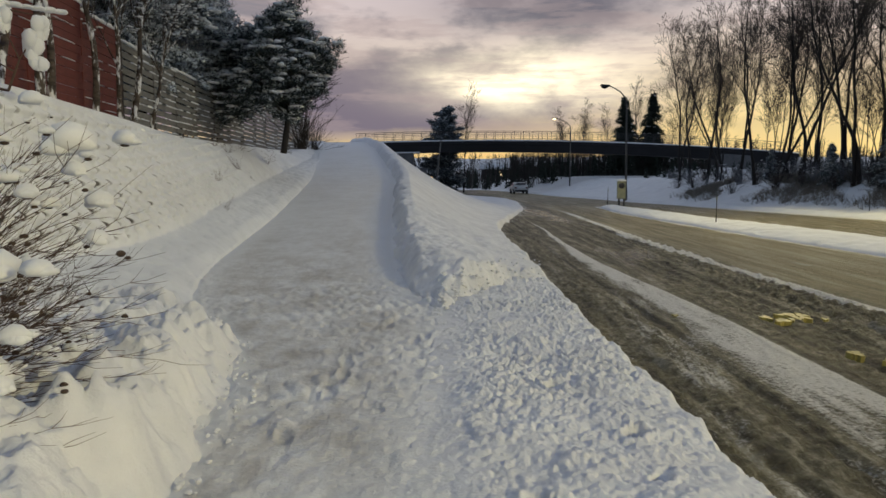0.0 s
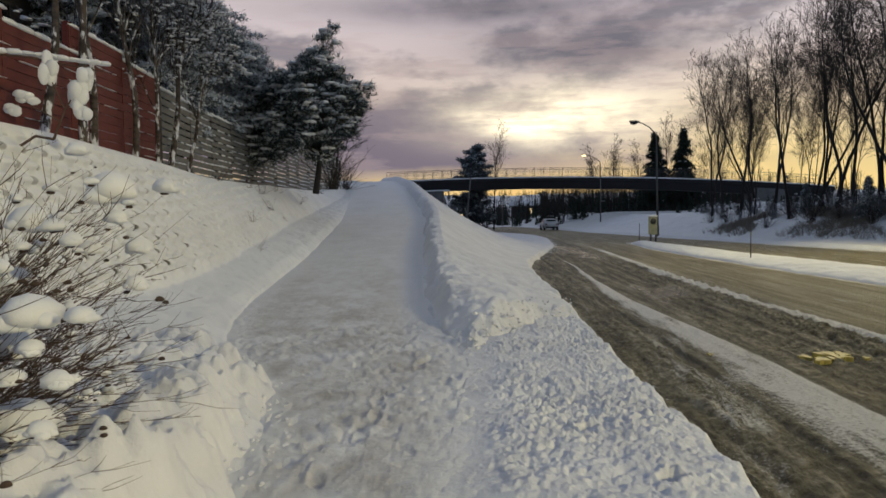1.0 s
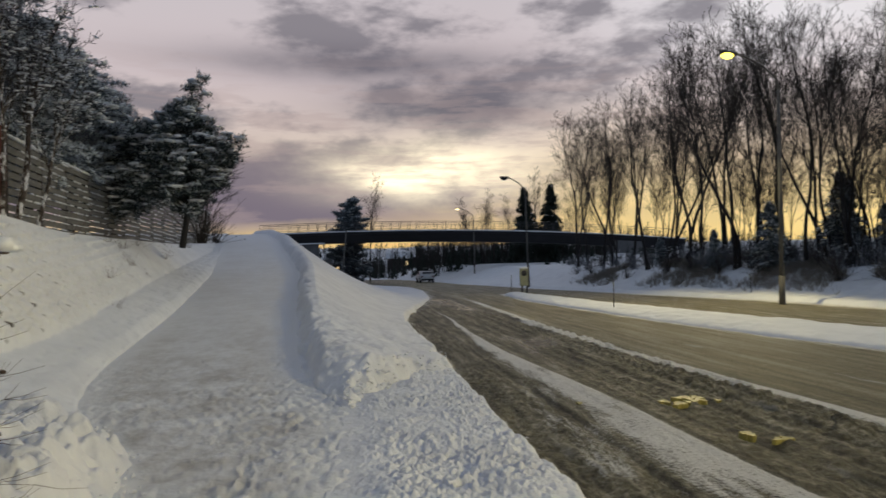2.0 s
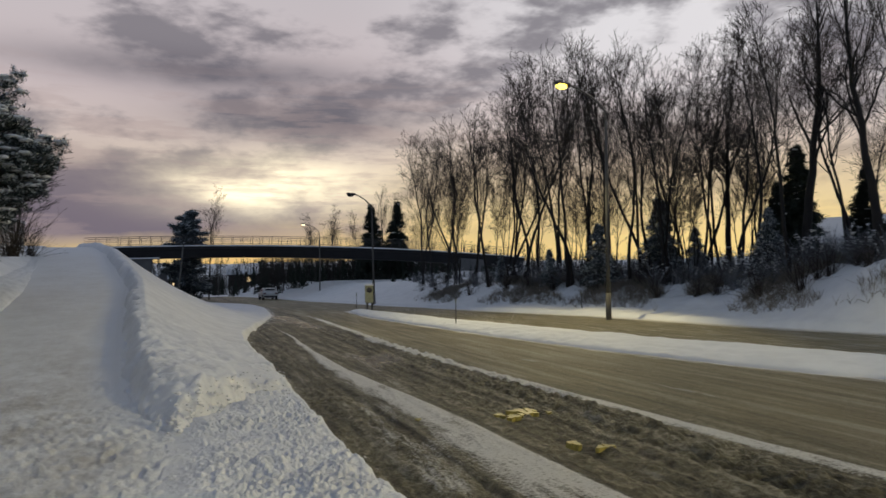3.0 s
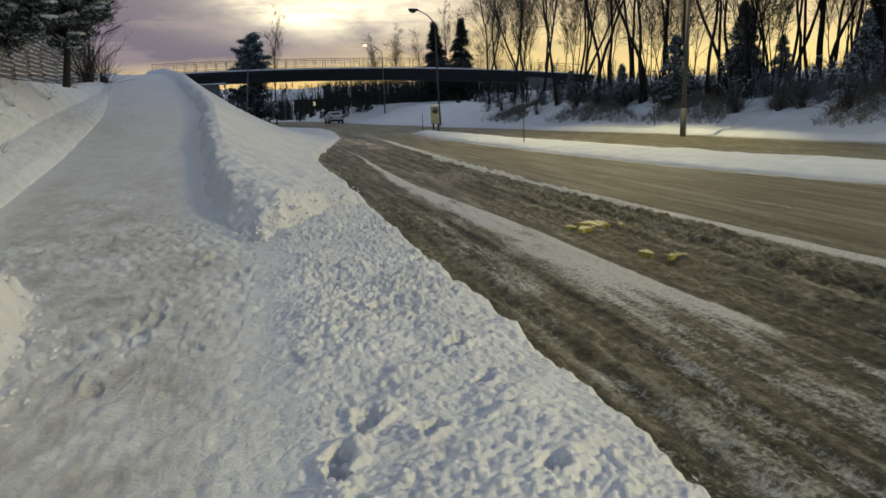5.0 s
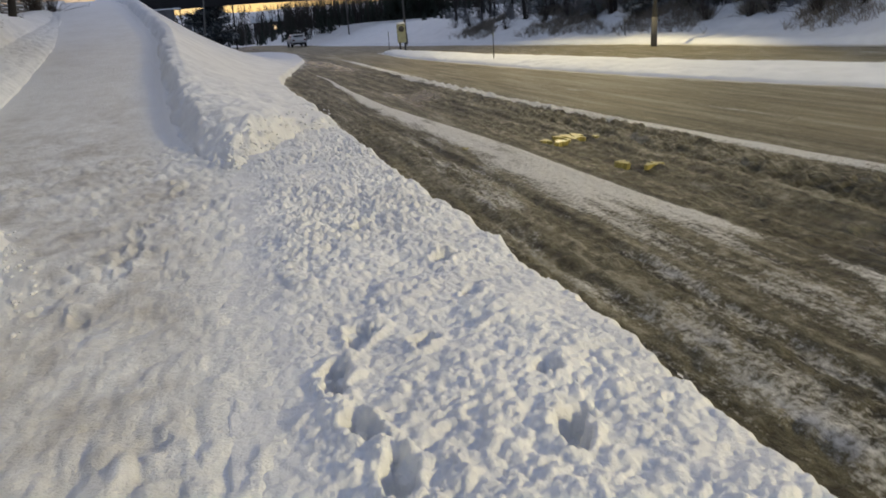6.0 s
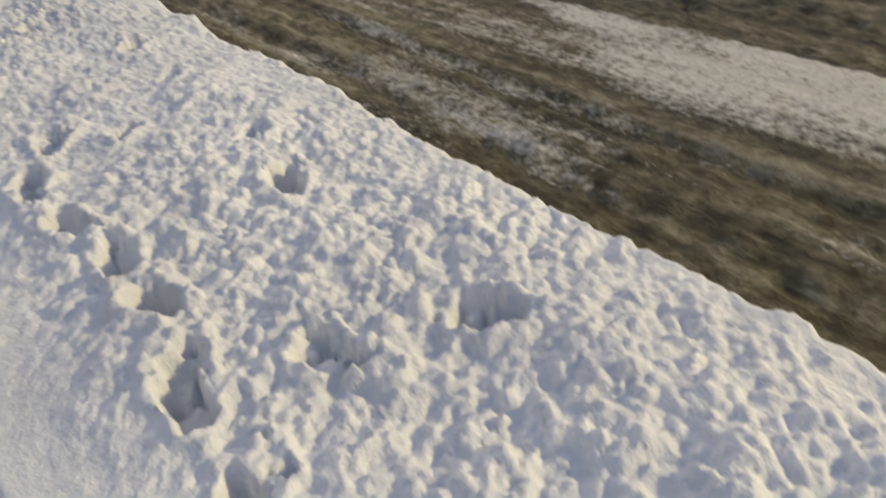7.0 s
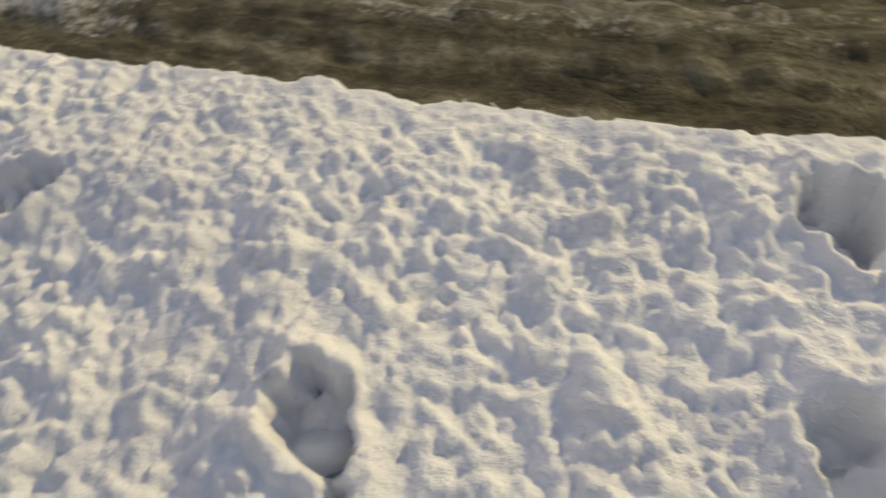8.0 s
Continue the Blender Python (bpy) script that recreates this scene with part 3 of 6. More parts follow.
def verge_z(x, y, u):
    e = EDGE(y) - x
    inner = sstep(0.0, 0.45, x - PATH_R(y) - 0.10 * fbm(y / 0.5, x * 0, 103, 3))
    wx, wy = x + 0.03 * fbm(x / 0.12, y / 0.12, 104, 2), y + 0.03 * fbm(x / 0.12, y / 0.12, 106, 2)
    z = 0.045 * inner + 0.060 * inner * fbm(x / 0.40, y / 0.40, 105, 3)
    amp = inner * (0.7 + 0.9 * fbm(x / 0.6, y / 0.6, 108, 2)) * (0.45 + 0.55 * sstep(0.0, 0.35, e))
    amp = np.clip(amp, 0.0, 1.25) * 0.85 * (1 + 0.45 * sstep(2.5, 6.0, y))
    z = z + amp * (0.024 * (lumps(wx / 0.085, wy / 0.085, 111, 0.28, 0.8) - 0.15) + 0.024 * lumps(wx / 0.040, wy / 0.040, 113, 0.5, 0.7) + 0.019 * lumps(wx / 0.023, wy / 0.023, 115, 0.7, 0.7) + 0.034 * fbm(x / 0.07, y / 0.07, 116, 4))
    z = z + (0.004 + 0.006 * inner) * fbm(x / 0.03, y / 0.03, 117, 2)
    for px, py, a, hl, dep in PRINTS:
        dx, dy = (x - px) * math.cos(a) - (y - py) * math.sin(a), (x - px) * math.sin(a) + (y - py) * math.cos(a)
        hw = 0.060 + 0.012 * np.clip(dy / hl, -1, 1)
        d = np.sqrt((dx / hw) ** 2 + (dy / hl) ** 2) + 0.85 * fbm(x / 0.075, y / 0.075, 119, 3)
        hole = 1 - sstep(0.75, 1.12, d)
        floor = -0.8 * dep + 0.025 * fbm(x / 0.05, y / 0.05, 121, 2) + 0.03 * np.clip(dy / hl, -1, 1) + 0.05 * (lumps(x / 0.07, y / 0.07, 123, 0.4) > 0.35)
        z = z * (1 - hole) + floor * hole + 0.022 * np.exp(-((d - 1.35) / 0.3) ** 2) * (1 - hole)
    lip = sstep(-0.02, 0.16, e)
    z = (z - 0.03 * (1 - sstep(0.0, 0.6, e))) * lip + (-0.235) * (1 - lip)
    return z


tagged(sheet("snow_verge", np.linspace(0, 1, 225), spread(-6, 0.06, -1.9, 0.009, 3.4, 0.014, 6.0, 0.022, 11.2),
             lambda u, y: (PATH_R(y) - 0.12) * (1 - u) + (ROAD_L(y) + 0.24) * u, lambda x, y, u: verge_z(x, y, u) - 0.15 * sstep(0.035, 0.0, u) - 0.35 * sstep(0.8, 1.1, y - FRONT(x)), M_CLUMP),
       "lumpy thrown-up snow verge pitted with boot prints", "snow verge", kind="structure")


# ---- ploughed ridge and embankment between footpath and road, from its broken front onwards ----
def ridge_z(x, y, u):
    zp, xr, xe = PATH_Z(y), PATH_R(y), EDGE(y)
    w = np.maximum(xe - xr, 0.5)
    s = x - xr
    rise = sstep(-0.05, 0.32, s + 0.22 * fbm(x / 0.5, y / 0.7, 131, 4) + 0.10 * vnoise(x / 2.0, y / 2.6, 130)) * (0.40 + 0.06 * fbm(y / 2.0, x * 0, 132, 2))
    rise = rise * (1 - 0.55 * sstep(0.75, 0.15, s) * sstep(3.2, 0.2, y - FRONT(x)))
    top = zp + rise
    low = ROAD_Z(y) + 0.19 - 0.09 * sstep(20, 40, y)
    steep = sstep(28, 48, y)
    weff = w * (1 - steep) + np.minimum(w, 0.5 + 1.8 * np.maximum(top - low, 0.1)) * steep
    t = np.clip((s - 0.5) / np.maximum(weff - 0.5, 0.3), 0, 1)
    crown = np.clip(0.55 + 0.3 * sstep(30, 60, y), 0, 1)
    hollow = sstep(11, 22, y)
    z = low + (top - low) * ((1 - t ** (1.6 - 0.5 * crown)) * (1 - hollow) + (1 - t) ** (1.6 - 0.5 * sstep(55, 82, y)) * hollow)
    near = sstep(26, 12, y)
    z = z + near * (0.09 * fbm(x / 0.30, y / 0.35, 133, 4)) + 0.05 * fbm(x / 1.6, y / 1.6, 134, 3)
    lumpy = near * (sstep(1.3, 0.1, s) * 1.1 + sstep(0.7, 0.1, xe - x) * 0.9 + sstep(1.0, 0.2, y - FRONT(x)) * 1.6)
    z = z + lumpy * (0.05 * lumps(x / 0.17, y / 0.17, 135, 0.5) + 0.025 * lumps(x / 0.07, y / 0.07, 136, 0.7))
    lip = sstep(-0.02, 0.15, xe - x)
    z = z * lip + (ROAD_Z(y) - 0.04) * (1 - lip)
    bx, by = x + 0.05 * fbm(x / 0.15, y / 0.15, 137, 3), y + 0.05 * fbm(x / 0.15, y / 0.15, 139, 3)
    clod, crumb = lumps(bx / 0.30, by / 0.30, 149, 0.85, 1.2), lumps(bx / 0.12, by / 0.12, 150, 0.7, 1.0)
    g = y - FRONT(x) + 0.20 * (clod - 0.3) + 0.06 * (crumb - 0.2) + 0.22 * fbm(x / 0.45, y / 0.45, 138, 2)
    f = sstep(-0.25, 0.70, g)
    face = f * (1 - f) * 4 + 0.5 * sstep(1.2, 0.2, g) * f
    z = z * f - (0.10 + 0.3 * (1 - lip))  * (1 - f) + np.minimum(face, 1.2) * (0.07 * (clod - 0.25) + 0.035 * crumb + 0.05 * fbm(x / 0.12, y / 0.12, 151, 4))
    return z - 0.5 * sstep(-0.1, -0.4, g) - 0.28 * sstep(-0.01, -0.085, s)


tagged(sheet("snow_ridge", np.linspace(0, 1, 110), spread(7.6, 0.03, 14, 0.08, 24, 0.3, 45, 0.8, 97),
             lambda u, y: (PATH_R(y) - 0.1) * (1 - u) + (ROAD_L(y) + 0.24) * u, ridge_z, M_CLUMP),
       "ploughed snow ridge and smooth embankment beside the footpath", "snow bank", kind="structure")


# ---- snowed-over block wall and heap beside the footpath ----
def left_shape(x, y, u):
    # u 0..0.42: berm from path to wall foot, 0.42..0.78: wall face, beyond: level ground at the fence
    x0, z0, x1, z1, xl, zp = WALL_X0(y), WALL_Z0(y), WALL_X1(y), WALL_Z1(y), PATH_L(y), PATH_Z(y)
    a, b = 0.42, 0.80
    t1, t2, t3 = np.clip(u / a, 0, 1), np.clip((u - a) / (b - a), 0, 1), np.clip((u - b) / (1 - b), 0, 1)
    X = xl + 0.04 + (x0 - xl - 0.04) * t1 + (x1 - x0) * t2 - 3.5 * t3
    heap = sstep(8.6, 6.6, y) * sstep(-6, 1.0, y)
    w1 = np.maximum(xl - x0, 0.2)
    d = t1 * w1 + 0.02 - 0.11 * fbm(y / 0.42, X / 1.2, 141, 3)
    prof_heap = -0.25 * sstep(0.0, 0.05, t1) * (1 - sstep(0.86, 1.0, t1)) + (z0 - zp) * sstep(0.5, 1.0, t1)
    prof_berm = (z0 - zp) * (0.22 * sstep(0.0, 0.30 * w1, d) + 0.78 * t1)
    Z = zp + heap * prof_heap + (1 - heap) * prof_berm + (z1 - z0) * (t2 ** 0.92) + 0.02 * t3
    wall = sstep(0.0, 0.12, t2) * (1 - sstep(0.9, 1.0, t2))
    course = t2 * (z1 - z0) / 0.20
    row = np.floor(course)
    cell = (y / 0.42 + 0.5 * (row % 2))
    fy, fz = cell - np.floor(cell) - 0.5, course - row - 0.5
    pit = np.exp(-((fy / 0.24) ** 4 + (fz / 0.36) ** 4))
    shown = (0.35 + 0.65 * hash2(np.floor(cell), row, 151)) * (0.40 + 0.60 * sstep(0.55, 0.12, t2)) * sstep(24, 18, y)
    ledge = 0.5 + 0.5 * np.cos((fz) * 2 * math.pi)
    out = wall * (0.09 * ledge * sstep(24, 18, y) - 0.40 * pit * shown + 0.04 * fbm(y / 0.9, course / 4, 153, 3))
    rag = wall * sstep(16, 22, y) * 0.16 * fbm(y / 0.7, course / 3, 155, 3)
    X = X + out + rag
    soft = (1 - t2) * 0.05 * fbm(X / 0.5, y / 0.5, 157, 3)
    soft = soft + (1 - heap) * (t2 <= 0) * 0.03 * lumps(X / 0.15, y / 0.15, 163, 0.4) + t3 * 0.10 * fbm(X / 0.8, y / 0.8, 165, 3)
    edge = sstep(0.0, 0.05, t1)
    # darkens the pits: exposed stone in low rows, painted shade in upper ones
    LEFT_BARE_SHADE.append(wall * sstep(0.45, 0.8, pit) * (0.62 * (hash2(np.floor(cell), row, 168) < 0.85) * (0.72 + 0.28 * sstep(0.6, 0.3, t2)) + 0.6 * (hash2(np.floor(cell), row, 167) < 0.9 * sstep(0.50, 0.18, t2)) * (fz < 0.2)) * sstep(18, 14, y) + wall * 0.45 * sstep(17, 21, y) * sstep(0.25, 0.6, fbm(y / 0.5, course / 1.5, 169, 4)))
    return X, Z + soft * edge - 0.04 * (1 - edge)


# per-vertex mask of exposed stone plus the shade painted into the pits
LEFT_BARE_SHADE = []
tagged(sheet("snow_wall", np.concatenate([np.linspace(0, 0.42, 170)[:-1], np.linspace(0.42, 0.80, 110)[:-1], np.linspace(0.8, 1, 24)]), spread(-6, 0.15, 1.2, 0.02, 8, 0.035, 11, 0.042, 20, 0.09, 30, 0.3, 47),
             lambda u, y: u * 0, left_shape, M_WALLSNOW, {"bare": lambda x, y, z: LEFT_BARE_SHADE[-1]}),
       "block retaining wall and heaped berm buried under snow", "snow wall", kind="structure")


# ---- shovelled heap of loose snow at the near end of the wall ----
def heap_z(x, y, u):
    wx, wy = x + 0.09 * fbm(x / 0.30, y / 0.30, 143, 3), y + 0.09 * fbm(x / 0.30, y / 0.30, 144, 3)
    lobes = lumps(wx / 0.62, wy / 0.62, 159, 0.85, 1.3)
    mid = lumps(wx / 0.27, wy / 0.27, 160, 0.8, 1.2)
    small = lumps(wx / 0.12, wy / 0.12, 161, 0.7, 1.0)
    grit = lumps(wx / 0.055, wy / 0.055, 162, 0.6, 0.9)
    out = PATH_L(y) - x + 0.06 + 0.20 * (lobes - 0.35) + 0.07 * (mid - 0.2) + 0.02 * (small - 0.15) + 0.14 * fbm(x / 0.5, y / 0.5, 146, 3)
    out = np.minimum(out, (8.5 - y) * 0.75 + 0.25 * (lobes - 0.3) + 0.12 * mid)
    crest = np.exp(-((out - 0.40) / 0.42) ** 2) * sstep(6.6, 5.3, y) * sstep(1.5, 3.2, y)
    z = (0.34 + 0.38 * crest) * (1 - np.exp(-np.maximum(out, 0) / 0.46)) + np.minimum(out, 0) * 0.9 - 0.03
    on = sstep(0.0, 0.25, out)
    z = z + on * (0.10 * (lobes - 0.3) + 0.08 * (mid - 0.2) + 0.035 * small + 0.018 * grit + 0.15 * fbm(x / 0.22, y / 0.22, 147, 5, 0.55) + 0.010 * fbm(x / 0.035, y / 0.035, 148, 2))
    fx, fy = x + 0.06 * fbm(x / 0.2, y / 0.2, 164, 2), y + 0.06 * fbm(x / 0.2, y / 0.2, 166, 2)
    z = z + on * (0.055 * lumps(fx / 0.17, fy / 0.17, 171, 0.6, 0.8) + 0.035 * lumps(fx / 0.08, fy / 0.08, 173, 0.6, 0.7) + 0.018 * lumps(fx / 0.04, fy / 0.04, 175, 0.6, 0.7))
    back = sstep(-4.3, -4.95, x)
    return np.maximum(z * (1 - back) + (WALL_Z0(y) - 0.06) * back, -0.3)


tagged(sheet("snow_heap", np.linspace(-0.75, -5.0, 215), spread(-5, 0.12, 1.0, 0.018, 8.9), lambda u, y: u, heap_z, M_CLUMP),
       "shovelled heap of loose lumpy snow beside the footpath", "snow heap", kind="structure")


# ---- ground behind the end of the fence, up to the bridge approach ----
def approach_z(x, y, u):
    return PATH_Z(y) + 0.1 + 0.3 * sstep(0, 1, u) + 0.1 * fbm(x / 1.5, y / 1.5, 171, 3)


tagged(sheet("snow_shoulder", np.linspace(0, 1, 40), spread(44, 0.4, 97), lambda u, y: PATH_L(y) + 0.1 - 16 * u, approach_z, M_SNOWSOFT),
       "smooth snow shoulder beside the upper footpath", "snow bank", kind="structure")


# ---- traffic island ----
def isle_z(x, y, u):
    h = np.sin(math.pi * np.clip(u, 0, 1)) ** 0.45
    z = ROAD_Z(y) - 0.03 + h * (0.26 + 0.05 * fbm(x / 1.5, y / 2.5, 181, 3)) * sstep(41, 37, y)
    return z + 0.05 * fbm(x / 0.4, y / 0.4, 183, 3) * h + 0.03 * lumps(x / 0.22, y / 0.22, 185, 0.4) * strip(u, 0.12, 0.08, 0.1)


tagged(sheet("snow_island", np.linspace(0, 1, 60), spread(-45, 1.0, 4, 0.1, 30, 0.2, 41), lambda u, y: ISLE_L(y) * (1 - u) + ISLE_R(y) * u + 0.12 * fbm(y / 0.9, u * 0, 187, 3) * (1 - u), isle_z, M_SNOWSOFT),
       "long traffic island under clean ploughed snow", "traffic island", kind="structure")


# ---- far roadside bank ----
def bank_z(x, y, u):
    s = x - ROAD_R(y)
    w = 5.6 + 3 * sstep(45, 85, y)
    h = 1.35 + 0.2 * sstep(48, 92, y) + 0.9 * sstep(26, 17, y)
    z = ROAD_Z(y) - 0.03 + 0.22 * sstep(0, 0.5, s) + h * sstep(0.4, w, s) ** 1.1 + 0.02 * np.maximum(s - w, 0) + 1.0 * sstep(15, 23, s) * sstep(55, 90, y)
    z = z + (0.15 + 0.30 * sstep(1, w, s)) * fbm(x / 2.2, y / 2.2, 191, 4) * sstep(0, 1.2, s)
    z = z + 0.9 * np.exp(-((y - 17.2) / 1.6) ** 2 - ((s - 2.6) / 1.3) ** 2)
    return z + 0.05 * fbm(x / 0.4, y / 0.4, 193, 3) * sstep(0, 1, s)


def bank_at(x, y):
    x, y = np.array([float(x)]), np.array([float(y)])
    return float(bank_z(x, y, 0)[0])


tagged(sheet("roadside_bank", np.concatenate([np.linspace(0, 0.4, 80)[:-1], np.linspace(0.4, 1, 40)]), spread(-14, 0.5, 8, 0.16, 45, 0.6, 97), lambda u, y: ROAD_R(y) - 0.05 + 24 * u, bank_z, M_SNOWSOFT),
       "snowy roadside bank with frozen grass below the trees", "bank", kind="structure")

# ---- trees ----
def grow(rng, p, d, length, r, level, top, segs, twigs, lean=0.0):
    """Grow one limb; segs takes thick pieces, twigs thin ones."""
    n = max(3, int(length / (0.55 if level == 0 else 0.35)))
    step = length / n
    pts = [(p.copy(), r)]
    for i in range(n):
        wob = 0.065 if level == 0 else 0.18
        d = d + np.array([rng.gauss(0, wob), rng.gauss(0, wob), rng.gauss(0, wob * 0.5) + (0.055 if level else 0.04)])
        d /= np.linalg.norm(d)
        p = p + d * step
        pts.append((p.copy(), max(r * (1 - (i + 1) / n * 0.90), 0.0070)))
    for (a, ra), (b, rb) in zip(pts, pts[1:]):
        (segs if level < 2 and ra > 0.014 else twigs).append((*a, *b, ra, rb))
    if level >= top:
        return
    kids = {0: int(8 + length * 1.15), 1: int(3 + length * 1.5), 2: int(2 + length * 1.8)}[level]
    for k in range(kids):
        f = rng.uniform(0.36 if level == 0 else 0.15, 0.99)
        i = min(int(f * n), n - 1)
        (a, ra), (b, rb) = pts[i], pts[i + 1]
        q = a + (b - a) * (f * n - i)
        axis = (b - a) / np.linalg.norm(b - a)
        side = np.cross(axis, np.array([rng.gauss(0, 1), rng.gauss(0, 1), rng.gauss(0, 1)]))
        side /= np.linalg.norm(side)
        ang = rng.uniform(0.32, 0.66) if level == 0 else rng.uniform(0.4, 1.0)
        nd = axis * math.cos(ang) + side * math.sin(ang) + np.array([0, 0, 0.25 if level == 0 else 0.1])
        nd /= np.linalg.norm(nd)
        ln = length * (0.36 * (1.15 - f) + 0.06) if level == 0 else length * rng.uniform(0.35, 0.6) * (1.2 - f * 0.6)
        grow(rng, q, nd, max(ln, 0.35), max((ra + (rb - ra) * 0.5) * (0.42 if level == 0 else 0.5), 0.0068), level + 1, top, segs, twigs)


TWIGS = {}


def bare_tree(name, seed, h, r, label, group, stems=1, mat=None, top=3, twigmat=None):
    rng = random.Random(seed)
    segs, twigs = [], []
    for s in range(stems):
        lean = np.array([rng.gauss(0, 0.05), rng.gauss(0, 0.05), 1.0]) if stems == 1 else np.array([math.cos(s * 2.4 + seed) * 0.055, math.sin(s * 2.4 + seed) * 0.055, 1.0])
        base = np.array([math.cos(s * 2.4) * 0.16, math.sin(s * 2.4) * 0.16, -0.35]) * (stems > 1) + np.array([0, 0, -0.9 * (stems == 1)])
        grow(rng, base, lean / np.linalg.norm(lean), h * rng.uniform(0.85, 1.0), r * rng.uniform(0.8, 1.0), 0, top, segs, twigs)
    t = thing(name, label, "tree", group)
    TWIGS[name] = twigs
    part("trunk", tube_mesh("trunk", segs, mat or M_BARK, 6), t)
    part("crown", tube_mesh("crown", twigs, twigmat or M_TWIG, 3), t)
    return t


def blob(bm_v, bm_f, c, s, rng, under=0.45):
    """Add a lumpy snow pad with centre c and half sizes s to the lists."""
    rings, sides = 5, 9
    base = len(bm_v)
    ph = rng.uniform(0, 6.28)
    for i in range(rings + 1):
        a = math.pi * i / rings
        for j in range(sides):
            b = 2 * math.pi * j / sides + ph
            k = 1 + 0.16 * math.sin(3 * b + ph * 2) * math.sin(a) + rng.uniform(-0.08, 0.08)
            zz = math.cos(a)
            bm_v.append((c[0] + s[0] * k * math.sin(a) * math.cos(b), c[1] + s[1] * k * math.sin(a) * math.sin(b), c[2] + s[2] * (zz if zz > 0 else zz * under)))
    for i in range(rings):
        for j in range(sides):
            a, b = base + i * sides + j, base + i * sides + (j + 1) % sides
            bm_f.append((a, b, b + sides, a + sides))


def needle_cloud(points, dirs, count, size, rng, width=0.018):
    """Thin triangles round each twig point."""
    pts = np.repeat(np.asarray(points), count, axis=0)
    dr = np.repeat(np.asarray(dirs), count, axis=0)
    g = np.random.RandomState(rng.randrange(10 ** 6))
    d = dr * 0.8 + g.normal(0, 0.75, pts.shape)
    d /= np.linalg.norm(d, axis=1, keepdims=True)
    side = np.cross(d, g.normal(0, 1, pts.shape))
    side /= np.maximum(np.linalg.norm(side, axis=1, keepdims=True), 1e-6)
    ln = size * g.uniform(0.6, 1.2, (len(pts), 1))
    o = pts + g.normal(0, size * 0.25, pts.shape)
    v = np.stack([o - side * width, o + side * width, o + d * ln], axis=1).reshape(-1, 3)
    return v, np.arange(len(v)).reshape(-1, 3)


def conifer(name, seed, h, r, label, group="", low=0.12, whorl=0.36, droop=0.35, snow=0.0, mat=None, dense=5, size=0.20, ragged=0.25, width=0.018, bushy=0.0, frost=0):
    rng = random.Random(seed)
    t = thing(name, label, "tree", group)
    segs, pts, dirs, sv, sf = [], [], [], [], []
    lean = (rng.gauss(0, 0.02), rng.gauss(0, 0.02))
    n = 8
    axis = [np.array([lean[0] * h * i / n, lean[1] * h * i / n, -0.3 + (h + 0.3) * i / n]) for i in range(n + 1)]
    for i in range(n):
        segs.append((*axis[i], *axis[i + 1], 0.016 * h * (1 - i / n) + 0.01, 0.016 * h * (1 - (i + 1) / n) + 0.008))
    z = h * low
    limbs = []
    while z < h * 0.985:
        f = (z - h * low) / (h * (1 - low))
        reach = r * (1 - f) ** 0.8 * (1 - 0.5 * max(0, 0.12 - f) / 0.12) + 0.08
        reach = reach * (1 - bushy) + bushy * (r * math.sqrt(max(0.02, 1 - (2 * f - 0.85) ** 2 / 1.33)) + 0.08)
        for k in range(rng.randint(4, 6) if bushy < 0.3 else rng.randint(2, 4)):
            a = rng.uniform(0, 6.283)
            L = reach * rng.uniform(1 - ragged * 1.6, 1 + ragged * 0.4)
            if L < 0.05:
                continue
            p = np.array([lean[0] * z, lean[1] * z, z + rng.uniform(-0.1, 0.1) - (rng.uniform(0, 0.5) if bushy else 0)])
            m = max(3, int(L / 0.16))
            up = rng.uniform(0.0, 0.35) + 0.35 * bushy
            q = p
            for i in range(m):
                u = (i + 1) / m
                nx = p + np.array([math.cos(a) * L * u, math.sin(a) * L * u, L * (up * u - droop * u * u * 1.6)])
                limbs.append((*q, *nx, 0.020 * (1 - u) + 0.006, 0.016 * (1 - u) + 0.005))
                dd = (nx - q) / np.linalg.norm(nx - q)
                for s in (-1, 1):
                    w = (0.15 + 0.30 * (1 - u)) * min(L, 1.6) * rng.uniform(0.4, 1.0)
                    sd = np.array([-math.sin(a) * s, math.cos(a) * s, -0.25 if not bushy else rng.uniform(-0.6, 0.7)])
                    for e in range(3):
                        pts.append(q + (sd * 0.8 + dd * 0.5) * w * (e + 0.5) / 3)
                        dirs.append(sd * 0.7 + dd * 0.6)
                pts.append(nx)
                dirs.append(dd)
                if rng.random() < snow:
                    blob(sv, sf, nx + np.array([0, 0, 0.05]), (rng.uniform(0.09, 0.24) * (1 + 0.4 * bushy), rng.uniform(0.08, 0.2) * (1 + 0.4 * bushy), rng.uniform(0.04, 0.09)), rng)
                q = nx
        z += whorl * rng.uniform(0.8, 1.25) * (1 - 0.4 * f) * (1 - 0.45 * bushy)
    part("trunk", tube_mesh("trunk", segs, M_BARK, 7), t)
    part("bough_work", tube_mesh("bough_work", limbs, M_BARK, 3), t)["kind"] = "stuff"
    v, f = needle_cloud(pts, dirs, dense, size, rng, width)
    part("crown", mesh_of("crown", v, f, mat or M_DARKNEEDLE), t)
    if frost:
        keep = [i for i in range(len(pts)) if rng.random() < 0.6]
        v, f = needle_cloud([pts[i] + np.array([0, 0, 0.045]) for i in keep], [dirs[i] for i in keep], frost, size * 0.7, rng, width * (2.2 if bushy else 1.6))
        part("frost", mesh_of("frost", v, f, M_RIME), t, "rime and snow on the needles")["kind"] = "stuff"
    if sv:
        part("snow", mesh_of("snow", sv, sf, M_SNOWSOFT, True), t, "snow lying on the branches")["kind"] = "stuff"
    return t


